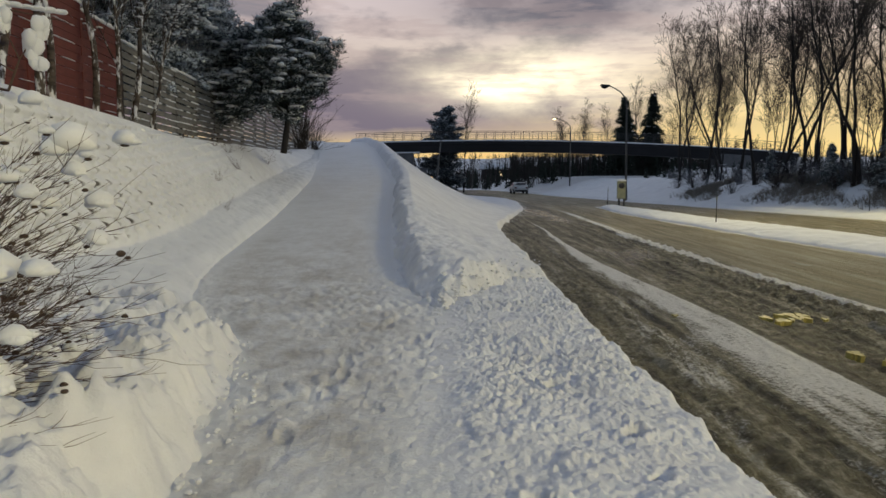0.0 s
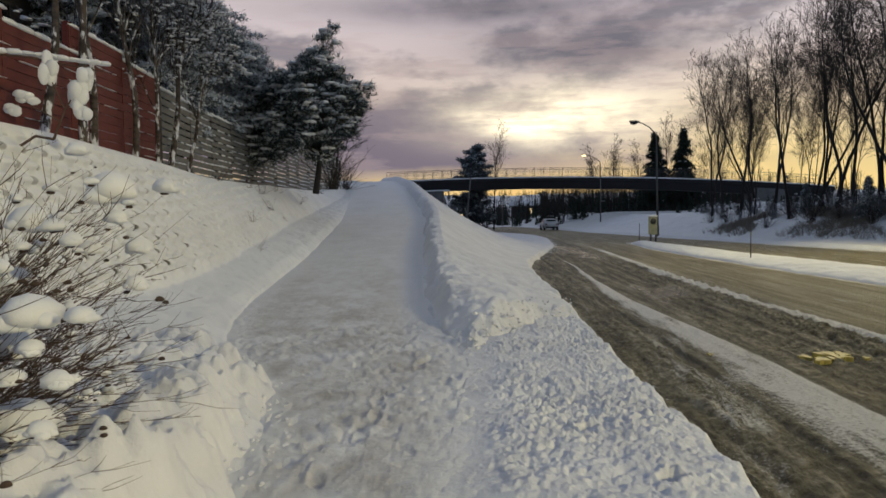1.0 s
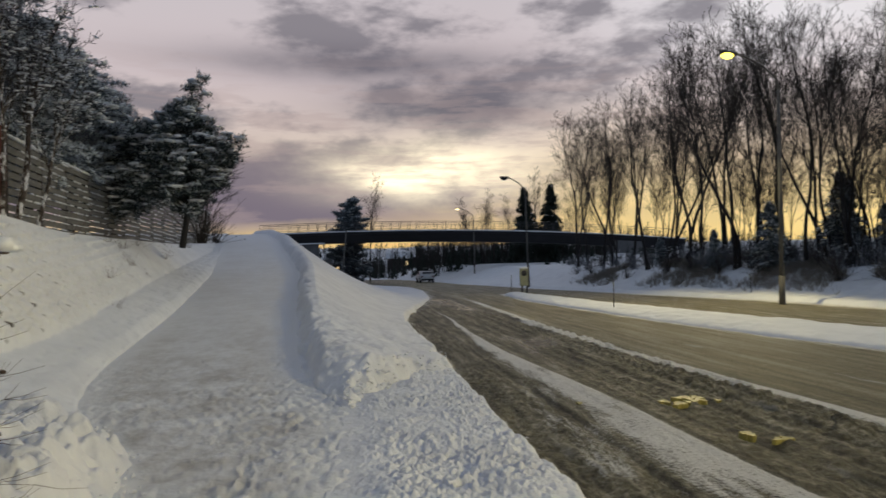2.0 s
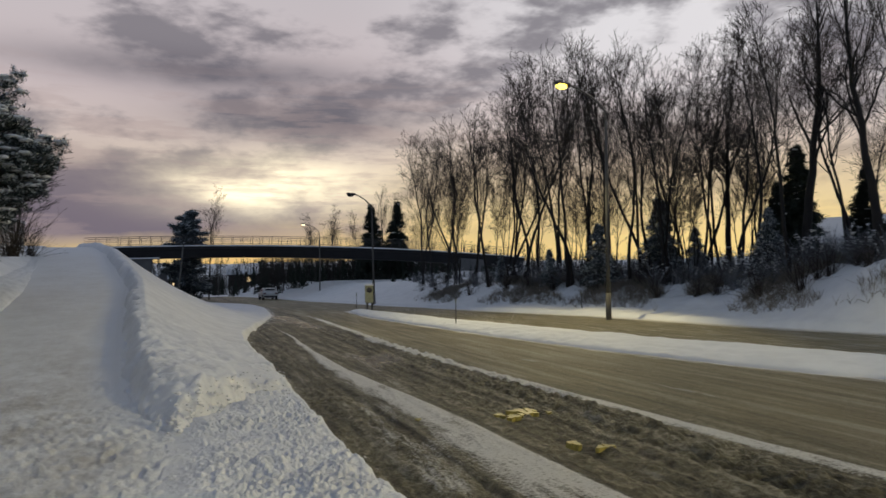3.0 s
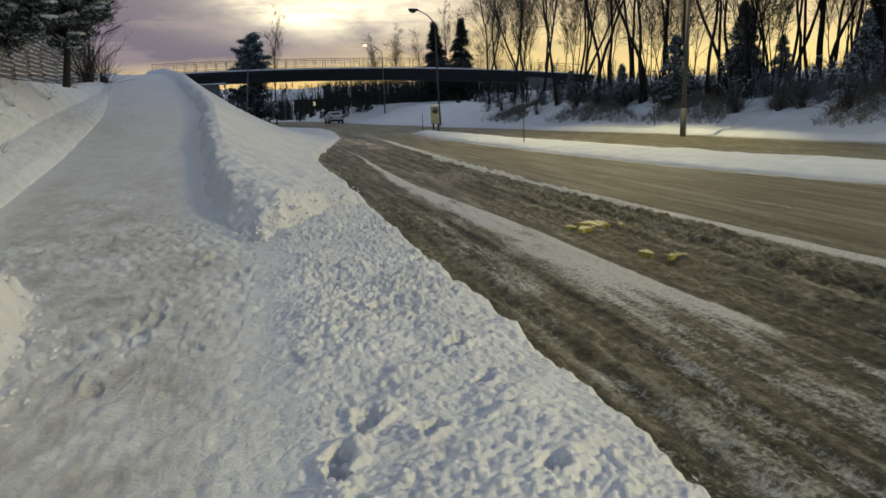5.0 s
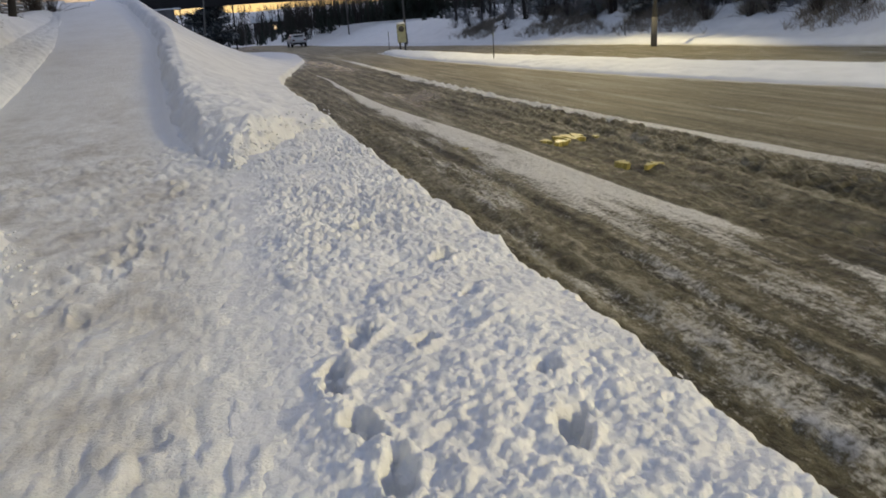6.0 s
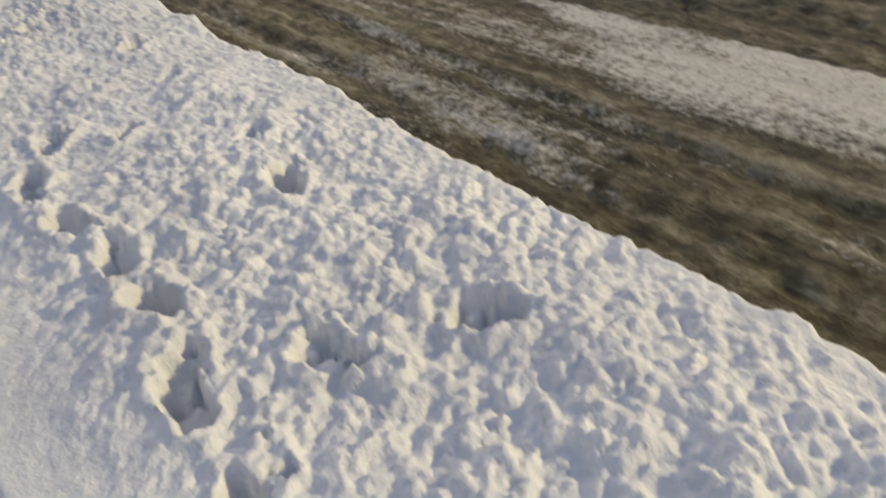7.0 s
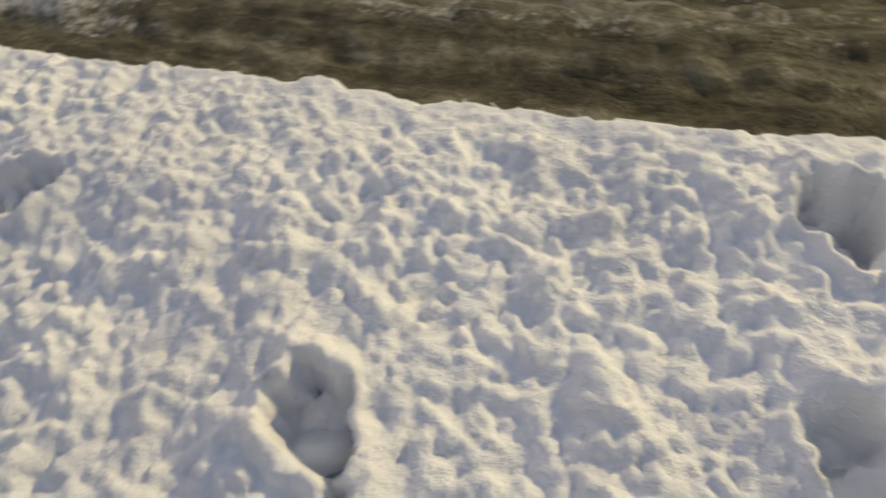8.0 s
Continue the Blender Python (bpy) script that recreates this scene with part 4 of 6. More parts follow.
def put(proto, x, y, z, turn=0, s=1.0):
    ob = copy_thing(proto, pose(x, y, z, 0, 0, turn) @ Matrix.Diagonal((s, s, s, 1)))
    ob.matrix_basis = pose(x, y, z, 0, 0, turn) @ Matrix.Diagonal((s, s, s, 1))
    return ob



rt = random.Random(21)
LB = "tall leafless birch, dark against the dawn sky, on the roadside bank"
BIRCHES = [bare_tree("bare_birch", 31 + i, 13.0, 0.105, LB, "trees on the roadside bank", 1 if i % 2 else 2) for i in range(5)]
BIG = bare_tree("bare_broadleaf_tree", 57, 15.5, 0.25, "large leafless tree with heavy spreading limbs on the roadside bank", "trees on the roadside bank")


def on_row(az, off):
    """The place on the tree row where it is seen az degrees to the right of straight ahead from the footpath."""
    y = np.arange(8.0, 90.0, 0.1)
    k = int(np.argmin(np.abs(np.degrees(np.arctan2(ROAD_R(y) + off, y)) - az)))
    return float(ROAD_R(y)[k] + off), float(y[k])


# bearing of each trunk and its height
ROW = [(18.2, 13.2), (18.9, 13.4), (20.2, 13.6), (21.2, 13.4), (22.6, 13.2), (23.4, 13.4), (25.0, 13.2), (25.6, 13.0), (26.6, 15.5), (27.6, 15.2), (29.0, 14.6), (30.0, 14.8), (31.2, 14.4), (31.9, 13.8),
       (33.0, 12.8), (34.6, 13.2), (35.3, 12.8), (36.2, 12.6), (37.2, 12.2), (38.4, 11.8), (40.0, 12.6), (40.8, 12.4), (42.4, 12.6), (44.0, 12.8), (45.6, 13.0), (49.6, 12.6), (52.4, 12.8)]
used = [False] * 5
for i, (az, h) in enumerate(ROW):
    x, y = on_row(az, 5.6 + rt.uniform(-1.4, 1.8))
    m = pose(x, y, bank_at(x, y), 0, 0, rt.uniform(0, 360)) @ Matrix.Diagonal((h / 13.0,) * 3 + (1,))
    k = (i * 3 + i // 5) % 5
    if used[k]:
        copy_thing(BIRCHES[k], m).matrix_basis = m
    else:
        used[k] = True
        BIRCHES[k].matrix_basis = m
for i in range(5):
    x, y = on_row(18 + 36 * (i + rt.random()) / 5, 9.5 + rt.uniform(-1, 4))
    put(BIRCHES[i % 5], x, y, bank_at(x, y), rt.uniform(0, 360), rt.uniform(0.7, 0.95))
bx, by = on_row(46.8, 6.2)
BIG.matrix_basis = pose(bx, by, bank_at(bx, by), 0, 0, 40)
bx, by = on_row(51.5, 5.0)
put(BIG, bx, by, bank_at(bx, by), 190, 0.95)
bx, by = on_row(41.5, 8.5)
put(BIG, bx, by, bank_at(bx, by), 300, 0.8)

SAPLING = bare_tree("bare_sapling", 63, 7.0, 0.042, "slender leafless sapling with many thin stems among the birches", "saplings on the roadside bank", 4)
for c in SAPLING.children:
    c["kind"] = "stuff"
for i in range(11):
    x, y = on_row(17.6 + 28 * (i + rt.random()) / 11, rt.uniform(4.2, 10.0))
    m = pose(x, y, bank_at(x, y), 0, 0, rt.uniform(0, 360)) @ Matrix.Diagonal((1.0, 1.0, rt.uniform(0.7, 1.25), 1))
    if i:
        copy_thing(SAPLING, m).matrix_basis = m
    else:
        SAPLING.matrix_basis = m

# small snow-dusted and large dark spruces among the birches
SMALL = conifer("young_spruce", 71, 3.6, 1.25, "young spruce dusted with snow on the roadside bank", "spruces on the roadside bank", 0.04, 0.24, 0.30, 0.0, M_NEEDLE, 4, 0.20, frost=2)
bx, by = on_row(32.3, 4.0)
SMALL.matrix_basis = pose(bx, by, bank_at(bx, by), 0, 0, 10) @ Matrix.Diagonal((1.0, 1.0, 0.9, 1))
for az, off, k in ((28.4, 3.8, 0.6), (36.8, 6.0, 1.2), (24.5, 4.5, 0.5), (44.4, 5.6, 0.8), (39.5, 6.5, 0.7)):
    bx, by = on_row(az, off)
    put(SMALL, bx, by, bank_at(bx, by), az * 37, k)
DARK = conifer("dark_spruce", 83, 8.5, 2.3, "tall dark spruce standing behind the birches", "spruces on the roadside bank", 0.05, 0.36, 0.30, 0.03, M_DARKNEEDLE, 5, 0.30, width=0.03)
bx, by = on_row(46.2, 9.5)
DARK.matrix_basis = pose(bx, by, bank_at(bx, by), 0, 0, 70) @ Matrix.Diagonal((0.85, 0.85, 0.74, 1))
for az, off, k in ((45.0, 11, 0.55), (50.4, 13, 0.6), (53.4, 12, 0.65), (37.0, 12.0, 0.5)):
    bx, by = on_row(az, off)
    put(DARK, bx, by, bank_at(bx, by), az * 53, k)

# far trees behind the bridge
FARSPRUCE = copy_thing(DARK, pose(26.7, 105.1, 2.2, 0, 0, 20))
tagged(FARSPRUCE, "dark spruce behind the footbridge", "tree", "trees behind the bridge")
FARSPRUCE.matrix_basis = pose(26.7, 105.1, 2.0, 0, 0, 20) @ Matrix.Diagonal((1.35, 1.35, 1.27, 1))
f2 = copy_thing(FARSPRUCE, pose(30, 104.9, 2.0))
f2.matrix_basis = pose(30.0, 104.9, 2.0, 0, 0, 160) @ Matrix.Diagonal((1.3, 1.3, 1.33, 1))
PINE = conifer("snowy_pine", 91, 12.0, 2.6, "snow-dusted pine behind the footbridge", "trees behind the bridge", 0.06, 0.42, 0.1, 0.25, M_NEEDLE, 6, 0.40, 0.35, width=0.035, bushy=0.7, frost=2)
PINE.matrix_basis = pose(0.3, 99.5, -1.1) @ Matrix.Diagonal((1.25, 1.25, 1.0, 1))
BR = copy_thing(BIRCHES[1], pose(3.2, 108, -1.1))
tagged(BR, "slender leafless birch behind the footbridge", "tree", "trees behind the bridge")
BR.matrix_basis = pose(3.0, 101, -1.1, 0, 0, 50) @ Matrix.Diagonal((1.15, 1.15, 1.33, 1))
for x, y, k in ((20.5, 108, 1.05), (22.5, 112, 0.95), (24.5, 110, 1.0), (19.0, 116, 1.0), (32.5, 118, 1.45), (34.0, 116, 1.3), (-7.0, 112, 0.72), (17.0, 103, 0.72), (12.5, 118, 0.55)):
    q = copy_thing(BR, pose(x, y, 0))
    q.matrix_basis = pose(x, y, 0.6 if x > 15 else -1.1, 0, 0, x * 71) @ Matrix.Diagonal((k, k, k, 1))

# ---- fences along the top of the wall ----
FENCE_X = curve([(-8, -5.95), (8, -6.05), (11, -6.25), (13.4, -6.45), (20, -7.2), (26, -7.6), (36, -8.3), (46, -8.35)])


def wall_top(y):
    return float(WALL_Z1(np.array([y]))[0])


def fence_at(y):
    return float(FENCE_X(np.array([y]))[0])


def fence_panel(name, y0, y1, top, mat, postmat, board, gap, label, group, cap, seed):
    """Horizontal boards between two posts, standing in the snow; the top edge steps from panel to panel."""
    rng = random.Random(seed)
    x0, x1 = fence_at(y0), fence_at(y1)
    L, turn = math.hypot(x1 - x0, y1 - y0), math.degrees(math.atan2(y1 - y0, x1 - x0))
    base = min(wall_top(y0), wall_top(y1)) - 0.25
    t = thing(name, label, "fence", group, at=pose(x0, y0, base, 0, 0, turn))
    h = top - base
    post = box_mesh("post", 0.11, 0.11, h + 0.06, postmat, 0.012, (0, 0, (h + 0.06) / 2))
    part("post", post, t, m=pose(0, 0.04, 0))
    plank = box_mesh("board", L - 0.02, 0.024, board, mat, 0.004, (L / 2, 0, board / 2))
    n = int(h / (board + gap))
    sv, sf = [], []
    for i in range(n):
        z = h - (i + 1) * (board + gap)
        part("board", plank, t, m=pose(0, rng.uniform(-0.006, 0.006), z, rng.uniform(-2, 2), 0, 0))
        if rng.random() < cap[0]:
            a = rng.uniform(0, L * 0.5)
            while a < L - 0.1:
                w = rng.uniform(0.15, 0.6)
                blob(sv, sf, (min(a + w / 2, L), -0.02, z + board + 0.004), (w / 2 * 1.15, 0.022, cap[1] * rng.uniform(0.6, 1.3)), rng)
                a += w + (rng.uniform(0, 0.6) if rng.random() < 0.6 else 0)
    a = 0.0
    while a < L:
        w = rng.uniform(0.3, 0.5)
        blob(sv, sf, (a + w / 2, 0, h + 0.01), (w / 2 * 1.3, 0.055, rng.uniform(0.04, 0.07)), rng)
        a += w
    part("snow", mesh_of("snow", sv, sf, M_SNOWSOFT, True), t, "snow lying on the boards")["kind"] = "stuff"
    return t


RL = "red-stained horizontal board fence with snow on its edges"
GL = "weathered grey slatted fence with snow in its gaps"
for i, (a, b, top) in enumerate(((4.6, 6.8, 4.35), (6.8, 9.2, 4.38), (9.2, 11.0, 4.22), (11.0, 13.0, 4.62), (13.0, 15.0, 4.50))):
    fence_panel("red_fence", a, b, top, M_RED, M_RED, 0.145, 0.006, RL, "red fence panels", (0.3, 0.010), 200 + i)
ends = [15.05, 17.3, 19.3, 21.4, 23.5, 25.7, 28.0, 30.5, 33.0, 36.0, 39.0, 42.0, 45.0]
for i, (a, b) in enumerate(zip(ends, ends[1:])):
    fence_panel("grey_fence", a, b, float(np.interp((a + b) / 2, [13, 20, 26, 36, 45], [4.35, 4.36, 4.5, 4.95, 5.0])), M_GREYWOOD, M_DARKWOOD, 0.13, 0.035, GL, "grey fence panels", (0.75, 0.03), 240 + i)


# ---- house behind the red fence ----
def house(name, x, y, turn, w, d, z0, eave, ridge, wallmat, label, lit=False):
    t = thing(name, label, "house", at=pose(x, y, z0, 0, 0, turn))
    bm = bmesh.new()
    v = [bm.verts.new(c) for c in ((-w / 2, -d / 2, 0), (w / 2, -d / 2, 0), (w / 2, d / 2, 0), (-w / 2, d / 2, 0), (-w / 2, -d / 2, eave), (w / 2, -d / 2, eave), (w / 2, d / 2, eave), (-w / 2, d / 2, eave), (-w / 2, 0, ridge), (w / 2, 0, ridge))]
    for f in ((0, 1, 5, 4), (2, 3, 7, 6), (1, 2, 6, 9, 5), (3, 0, 4, 8, 7), (4, 5, 9, 8), (6, 7, 8, 9)):
        bm.faces.new([v[i] for i in f])
    part("wall", bm_mesh("wall", bm, wallmat), t)
    sl = math.hypot(d / 2 + 0.5, (ridge - eave) * (d / 2 + 0.5) / (d / 2))
    ang = math.degrees(math.atan2(ridge - eave, d / 2))
    for s in (-1, 1):
        off = pose(0, 0, ridge + 0.02, 0, 0, 0 if s < 0 else 180)
        part("roof", box_mesh("roof", w + 0.9, sl, 0.10, M_DARKWOOD, 0.01, (0, -sl / 2, 0.05)), t, "dark roof", off @ pose(0, 0, 0, ang, 0, 0))
        bm = box_bm(w + 0.95, sl + 0.05, 0.30, 0.09, (0, -sl / 2, 0.26))
        part("snow", bm_mesh("snow", bm, M_SNOWSOFT, True), t, "thick snow on the roof", off @ pose(0, 0, 0, ang, 0, 0))
    for k in range(3):
        wx = -w / 2 + w * (k + 0.5) / 3
        f = part("window", box_mesh("window", 1.1, 0.06, 1.2, M_POLE, 0.01, (0, 0, 0.6)), t, "pale window frame", pose(wx, -d / 2 - 0.02, eave - 1.75))
        part("pane", box_mesh("pane", 0.95, 0.03, 1.05, M_WINDOWLIT if lit and k == 1 else M_GLASS, 0, (0, -0.025, 0.6)), f)
    return t


house("red_house", -12.2, 13.3, 96, 8.0, 6.0, 2.4, 4.1, 6.2, M_HOUSE, "dark timber house with a snow-covered roof behind the red fence")
house("grey_house", 40.5, 31.0, -62, 11.0, 8.0, -0.5, 3.2, 5.2, M_HOUSEPALE, "blue-grey house with a snowy roof behind the trees")


# ---- trees in front of the fence ----
def snowy_trunk_tree(name, seed, h, r, label, group):
    """A bare young tree with snow lying along trunk and limbs."""
    rng = random.Random(seed)
    t = bare_tree(name, seed, h, r, label, group, 1, M_BIRCH, 3)
    sv, sf = [], []
    for s in rng.sample(TWIGS[name], 150):
        d = np.array(s[3:6]) - np.array(s[0:3])
        flat = 1 - abs(d[2]) / max(np.linalg.norm(d), 1e-6)
        blob(sv, sf, (np.array(s[0:3]) + d * 0.5 + np.array([0, 0, 0.012])).tolist(), (0.025 + abs(d[0]) * 0.4, 0.025 + abs(d[1]) * 0.4, 0.015 + 0.02 * flat), rng)
    part("snow", mesh_of("snow", sv, sf, M_SNOWSOFT, True), t, "snow caught on the twigs")["kind"] = "stuff"
    return t


ST = snowy_trunk_tree("snowy_young_tree", 301, 6.5, 0.10, "young leafless tree with frosted bark and caught snow by the fence", "young trees by the fence")
ST.matrix_basis = pose(-5.75, 9.4, 2.65, 0, 0, 30)
ST2 = snowy_trunk_tree("snowy_young_tree", 305, 6.0, 0.10, "young leafless tree with frosted bark and caught snow by the fence", "young trees by the fence")
ST2.matrix_basis = pose(-5.98, 11.4, 2.6, 0, 0, 140)
for x, y, a, k in ((-5.85, 10.4, 250, 0.95), (-6.1, 12.9, 80, 1.0), (-6.25, 14.2, 200, 0.85), (-6.4, 15.6, 310, 0.7), (-6.4, 14.9, 20, 1.0)):
    put(ST if a % 40 else ST2, x, y, wall_top(y) - 0.1, a, k)

FP = conifer("frosted_pine", 311, 6.4, 2.3, "dense pine thickly coated with frost behind the grey fence", "frosted trees by the fence", 0.26, 0.24, 0.30, 0.12, M_NEEDLE, 5, 0.17, 0.45, width=0.010, bushy=1.0, frost=8)
FP.matrix_basis = pose(-8.5, 17.6, 2.4, 0, 0, 15)
for x, y, a, k in ((-7.9, 19.2, 300, 0.85), (-8.9, 21.0, 120, 1.0), (-8.4, 22.8, 75, 0.9), (-9.2, 15.2, 200, 0.95), (-9.8, 24.5, 240, 1.0), (-10.2, 29.0, 60, 1.0)):
    put(FP, x, y, 2.35, a, k)
RT = bare_tree("rimed_tree", 317, 6.6, 0.085, "leafless tree white with rime, its boughs hanging over the grey fence", "frosted trees by the fence", 3, M_BIRCH, 3, M_FROST)
RT.matrix_basis = pose(-7.65, 16.6, 2.4, 0, 0, 40)
for x, y, a, k in ((-7.9, 18.6, 160, 0.9), (-8.2, 20.4, 280, 0.95), (-8.2, 22.6, 20, 0.8)):
    put(RT, x, y, 2.4, a, k)


def clump_pine(name, seed, h, r, clear, label, group, tufts=340):
    """A round-headed pine: limbs that end in tufts of needles, many of them carrying a pad of snow."""
    rng = random.Random(seed)
    t = thing(name, label, "tree", group)
    mid, half = clear + (h - clear) * 0.44, (h - clear) * 0.50
    segs, limbs, pts, dirs, sv, sf = [], [], [], [], [], []
    axis = [np.array([0.05 * z + 0.10 * math.sin(z), 0.04 * math.sin(2 * z), z]) for z in np.linspace(-0.3, h, 10)]
    for k in range(9):
        segs.append((*axis[k], *axis[k + 1], 0.11 * (1 - k / 10), 0.11 * (1 - (k + 1) / 10)))
    spots = []
    while len(spots) < tufts:
        d = np.array([rng.gauss(0, 1), rng.gauss(0, 1), rng.gauss(0, 1)])
        d /= np.linalg.norm(d)
        q = d * rng.uniform(0.45, 1.0) ** 0.6
        p = np.array([q[0] * r * (1 + 0.22 * math.sin(3.1 * d[1] + 5 * d[2])), q[1] * r * (1 + 0.22 * math.sin(4.0 * d[0] + 2)), mid + q[2] * half * (1 + 0.15 * math.sin(6 * d[0] + 1))])
        spots.append((p, d))
    for k in range(10):
        z = h * (0.86 + 0.30 * k / 10)
        spots.append((np.array([0.30 + 0.22 * k / 10 + rng.gauss(0, 0.16), rng.gauss(0, 0.1), z]), np.array([rng.gauss(0, 0.4), rng.gauss(0, 0.4), 1.0])))
    for p, d in spots:
        root = np.array([0.05 * p[2], 0.0, min(max(clear * 0.9, p[2] - 0.5 * np.hypot(p[0], p[1])), h)])
        bend = (root + p) / 2 + np.array([0, 0, -0.08])
        limbs += [(*root, *bend, 0.022, 0.015), (*bend, *p, 0.015, 0.008)]
        for e in range(7):
            o = np.array([rng.gauss(0, 0.12), rng.gauss(0, 0.12), rng.gauss(0, 0.07)])
            pts.append(p + o)
            dirs.append(d * 0.6 + np.array([0, 0, 0.45]))
        if rng.random() < 0.75:
            for e in range(rng.randint(1, 3)):
                blob(sv, sf, (p + np.array([rng.gauss(0, 0.09), rng.gauss(0, 0.09), 0.10 + rng.uniform(0, 0.04)])).tolist(), (rng.uniform(0.08, 0.21), rng.uniform(0.08, 0.19), rng.uniform(0.04, 0.08)), rng)
    for k in range(46):
        a, z = rng.gauss(-0.2, 0.6), rng.uniform(clear, clear + (h - clear) * 0.6)
        p = np.array([math.cos(a) * r * 0.75, math.sin(a) * r * 0.75, z])
        q = p + np.array([math.cos(a), math.sin(a), rng.uniform(-0.1, 0.8)]) * rng.uniform(0.3, 0.75)
        limbs.append((*p, *q, 0.010, 0.005))
        for e in range(3):
            limbs.append((*(p + (q - p) * rng.uniform(0.3, 0.9)), *(q + np.array([rng.gauss(0, 0.15), rng.gauss(0, 0.15), rng.uniform(0, 0.2)])), 0.006, 0.004))
    part("trunk", tube_mesh("trunk", segs, M_BARK, 8), t)
    part("bough_work", tube_mesh("bough_work", limbs, M_BARK, 3), t)["kind"] = "stuff"
    v, f = needle_cloud(pts, dirs, 16, 0.18, rng, 0.013)
    part("crown", mesh_of("crown", v, f, M_PINE), t)
    v, f = needle_cloud([p + np.array([0, 0, 0.06]) for p in pts], dirs, 7, 0.12, rng, 0.016)
    part("frost", mesh_of("frost", v, f, M_RIME), t, "rime on the needles")["kind"] = "stuff"
    part("snow", mesh_of("snow", sv, sf, M_SNOWSOFT, True), t, "snow lying on the branches")["kind"] = "stuff"
    return t


GP = clump_pine("green_pine", 331, 4.45, 1.5, 1.05, "bushy dark pine loaded with snow pads beside the footpath", "frosted trees by the fence")
GP.matrix_basis = pose(-5.15, 23.5, 2.6)
put(GP, -8.3, 27.0, 2.6, 90, 1.05)
put(GP, -7.6, 24.6, 2.5, 210, 0.9)
put(BIRCHES[3], -9.6, 21.0, 2.4, 20, 0.55)
put(BIRCHES[2], -9.0, 29.0, 2.4, 130, 0.5)
put(BIRCHES[0], -10.5, 17.0, 2.4, 130, 0.6)

# bare shrub beside the pine
def fan_shrub(name, seed, n, h, spread_, label, mat, lean=(0, 0), rad=0.006, group="", curl=0.35, split=3):
    rng = random.Random(seed)
    segs, tips = [], []
    for i in range(n):
        a = rng.uniform(0, 6.283)
        tilt = abs(rng.gauss(0, spread_))
        d = np.array([math.cos(a) * math.sin(tilt) + lean[0], math.sin(a) * math.sin(tilt) + lean[1], max(math.cos(tilt), 0.15)])
        d /= np.linalg.norm(d)
        p = np.array([rng.gauss(0, 0.12), rng.gauss(0, 0.12), -0.1])
        L = h * rng.uniform(0.6, 1.1)
        m = 7
        r = rad * rng.uniform(0.7, 1.3)
        q = p
        for k in range(m):
            d = d + np.array([rng.gauss(0, 0.07), rng.gauss(0, 0.07), rng.gauss(0, 0.05) - curl * 0.10])
            d /= np.linalg.norm(d)
            nx = q + d * L / m
            segs.append((*q, *nx, r * (1 - k / m * 0.75), r * (1 - (k + 1) / m * 0.75)))
            if k > 2:
                for s in range(rng.randint(0, split)):
                    e = d + np.array([rng.gauss(0, 0.45), rng.gauss(0, 0.45), rng.gauss(0.1, 0.3)])
                    e /= np.linalg.norm(e)
                    l2 = L * rng.uniform(0.06, 0.2)
                    mid = nx + e * l2 * 0.5 + np.array([0, 0, -0.01])
                    end = mid + (e + np.array([rng.gauss(0, 0.25), rng.gauss(0, 0.25), 0.1])) * l2 * 0.5
                    segs.append((*nx, *mid, r * 0.4, r * 0.3))
                    segs.append((*mid, *end, r * 0.3, r * 0.16))
                    tips.append(end)
            q = nx
        tips.append(q)
    t = thing(name, label, "shrub", group)
    part("brushwood", tube_mesh("brushwood", segs, mat, 4), t)["kind"] = "stuff"
    return t, tips, rng


sh, _, _ = fan_shrub("bare_shrub", 341, 70, 1.9, 0.5, "bare dark twiggy shrub beside the snowy pine", M_TWIG, (0.2, 0), 0.010, "", 0.1)
sh.matrix_basis = pose(-5.0, 25.5, 2.6)
sh2 = copy_thing(sh, pose(-7.4, 42.0, 2.9))
sh2.matrix_basis = pose(-7.7, 43.0, 3.0, 0, 0, 90)

# the shrub close to the camera, its seed heads capped with snow
bush, tips, rb = fan_shrub("snow_capped_shrub", 351, 170, 1.65, 0.75, "bare brown shrub with snow-capped seed heads beside the footpath", M_STEM, (0.95, 0.0), 0.0050, "", 0.30, 4)
BUSH = (-3.38, 3.75, 0.60)
bush.matrix_basis = pose(*BUSH)
CAPS, HEADS = [], []
for k in range(8):
    sv, sf, cv, cf = [], [], [], []
    blob(sv, sf, (0, 0, 0.1), (1.0, 0.9, 1.0), rb)
    blob(sv, sf, (0.35 * math.cos(k), 0.35 * math.sin(k), -0.1), (0.8, 0.75, 0.62), rb)
    blob(cv, cf, (0, 0, 0), (1.0, 0.95, 0.8), rb)
    CAPS.append(mesh_of("snow_cap", sv, sf, M_SNOWSOFT, True))
    HEADS.append(mesh_of("seed_head", cv, cf, M_SEED, True))
rb.shuffle(tips)
for i, p in enumerate(tips[:190]):
    s = rb.uniform(0.010, 0.026)
    part("seed_head", HEADS[i % 8], bush, "", pose(*p, 0, 0, i * 40) @ Matrix.Diagonal((s, s, s, 1)))
    if rb.random() < (0.6 if p[2] > 0.8 else 0.2):
        k = s * rb.choice((1.4, 1.8, 2.2, 3.0))
        part("snow_cap", CAPS[i % 8], bush, "", pose(p[0], p[1], p[2] + s * 0.9, 0, 0, i * 67) @ Matrix.Diagonal((k * 1.1, k, k * 0.8, 1)))
low, tips, rb = fan_shrub("low_shrub", 353, 75, 1.2, 0.7, "bare brown arching stems of a shrub half buried in snow", M_STEM, (1.2, -0.1), 0.0044, "", 0.25, 3)
low.matrix_basis = pose(-2.85, 3.75, 0.50)
sv, sf = [], []
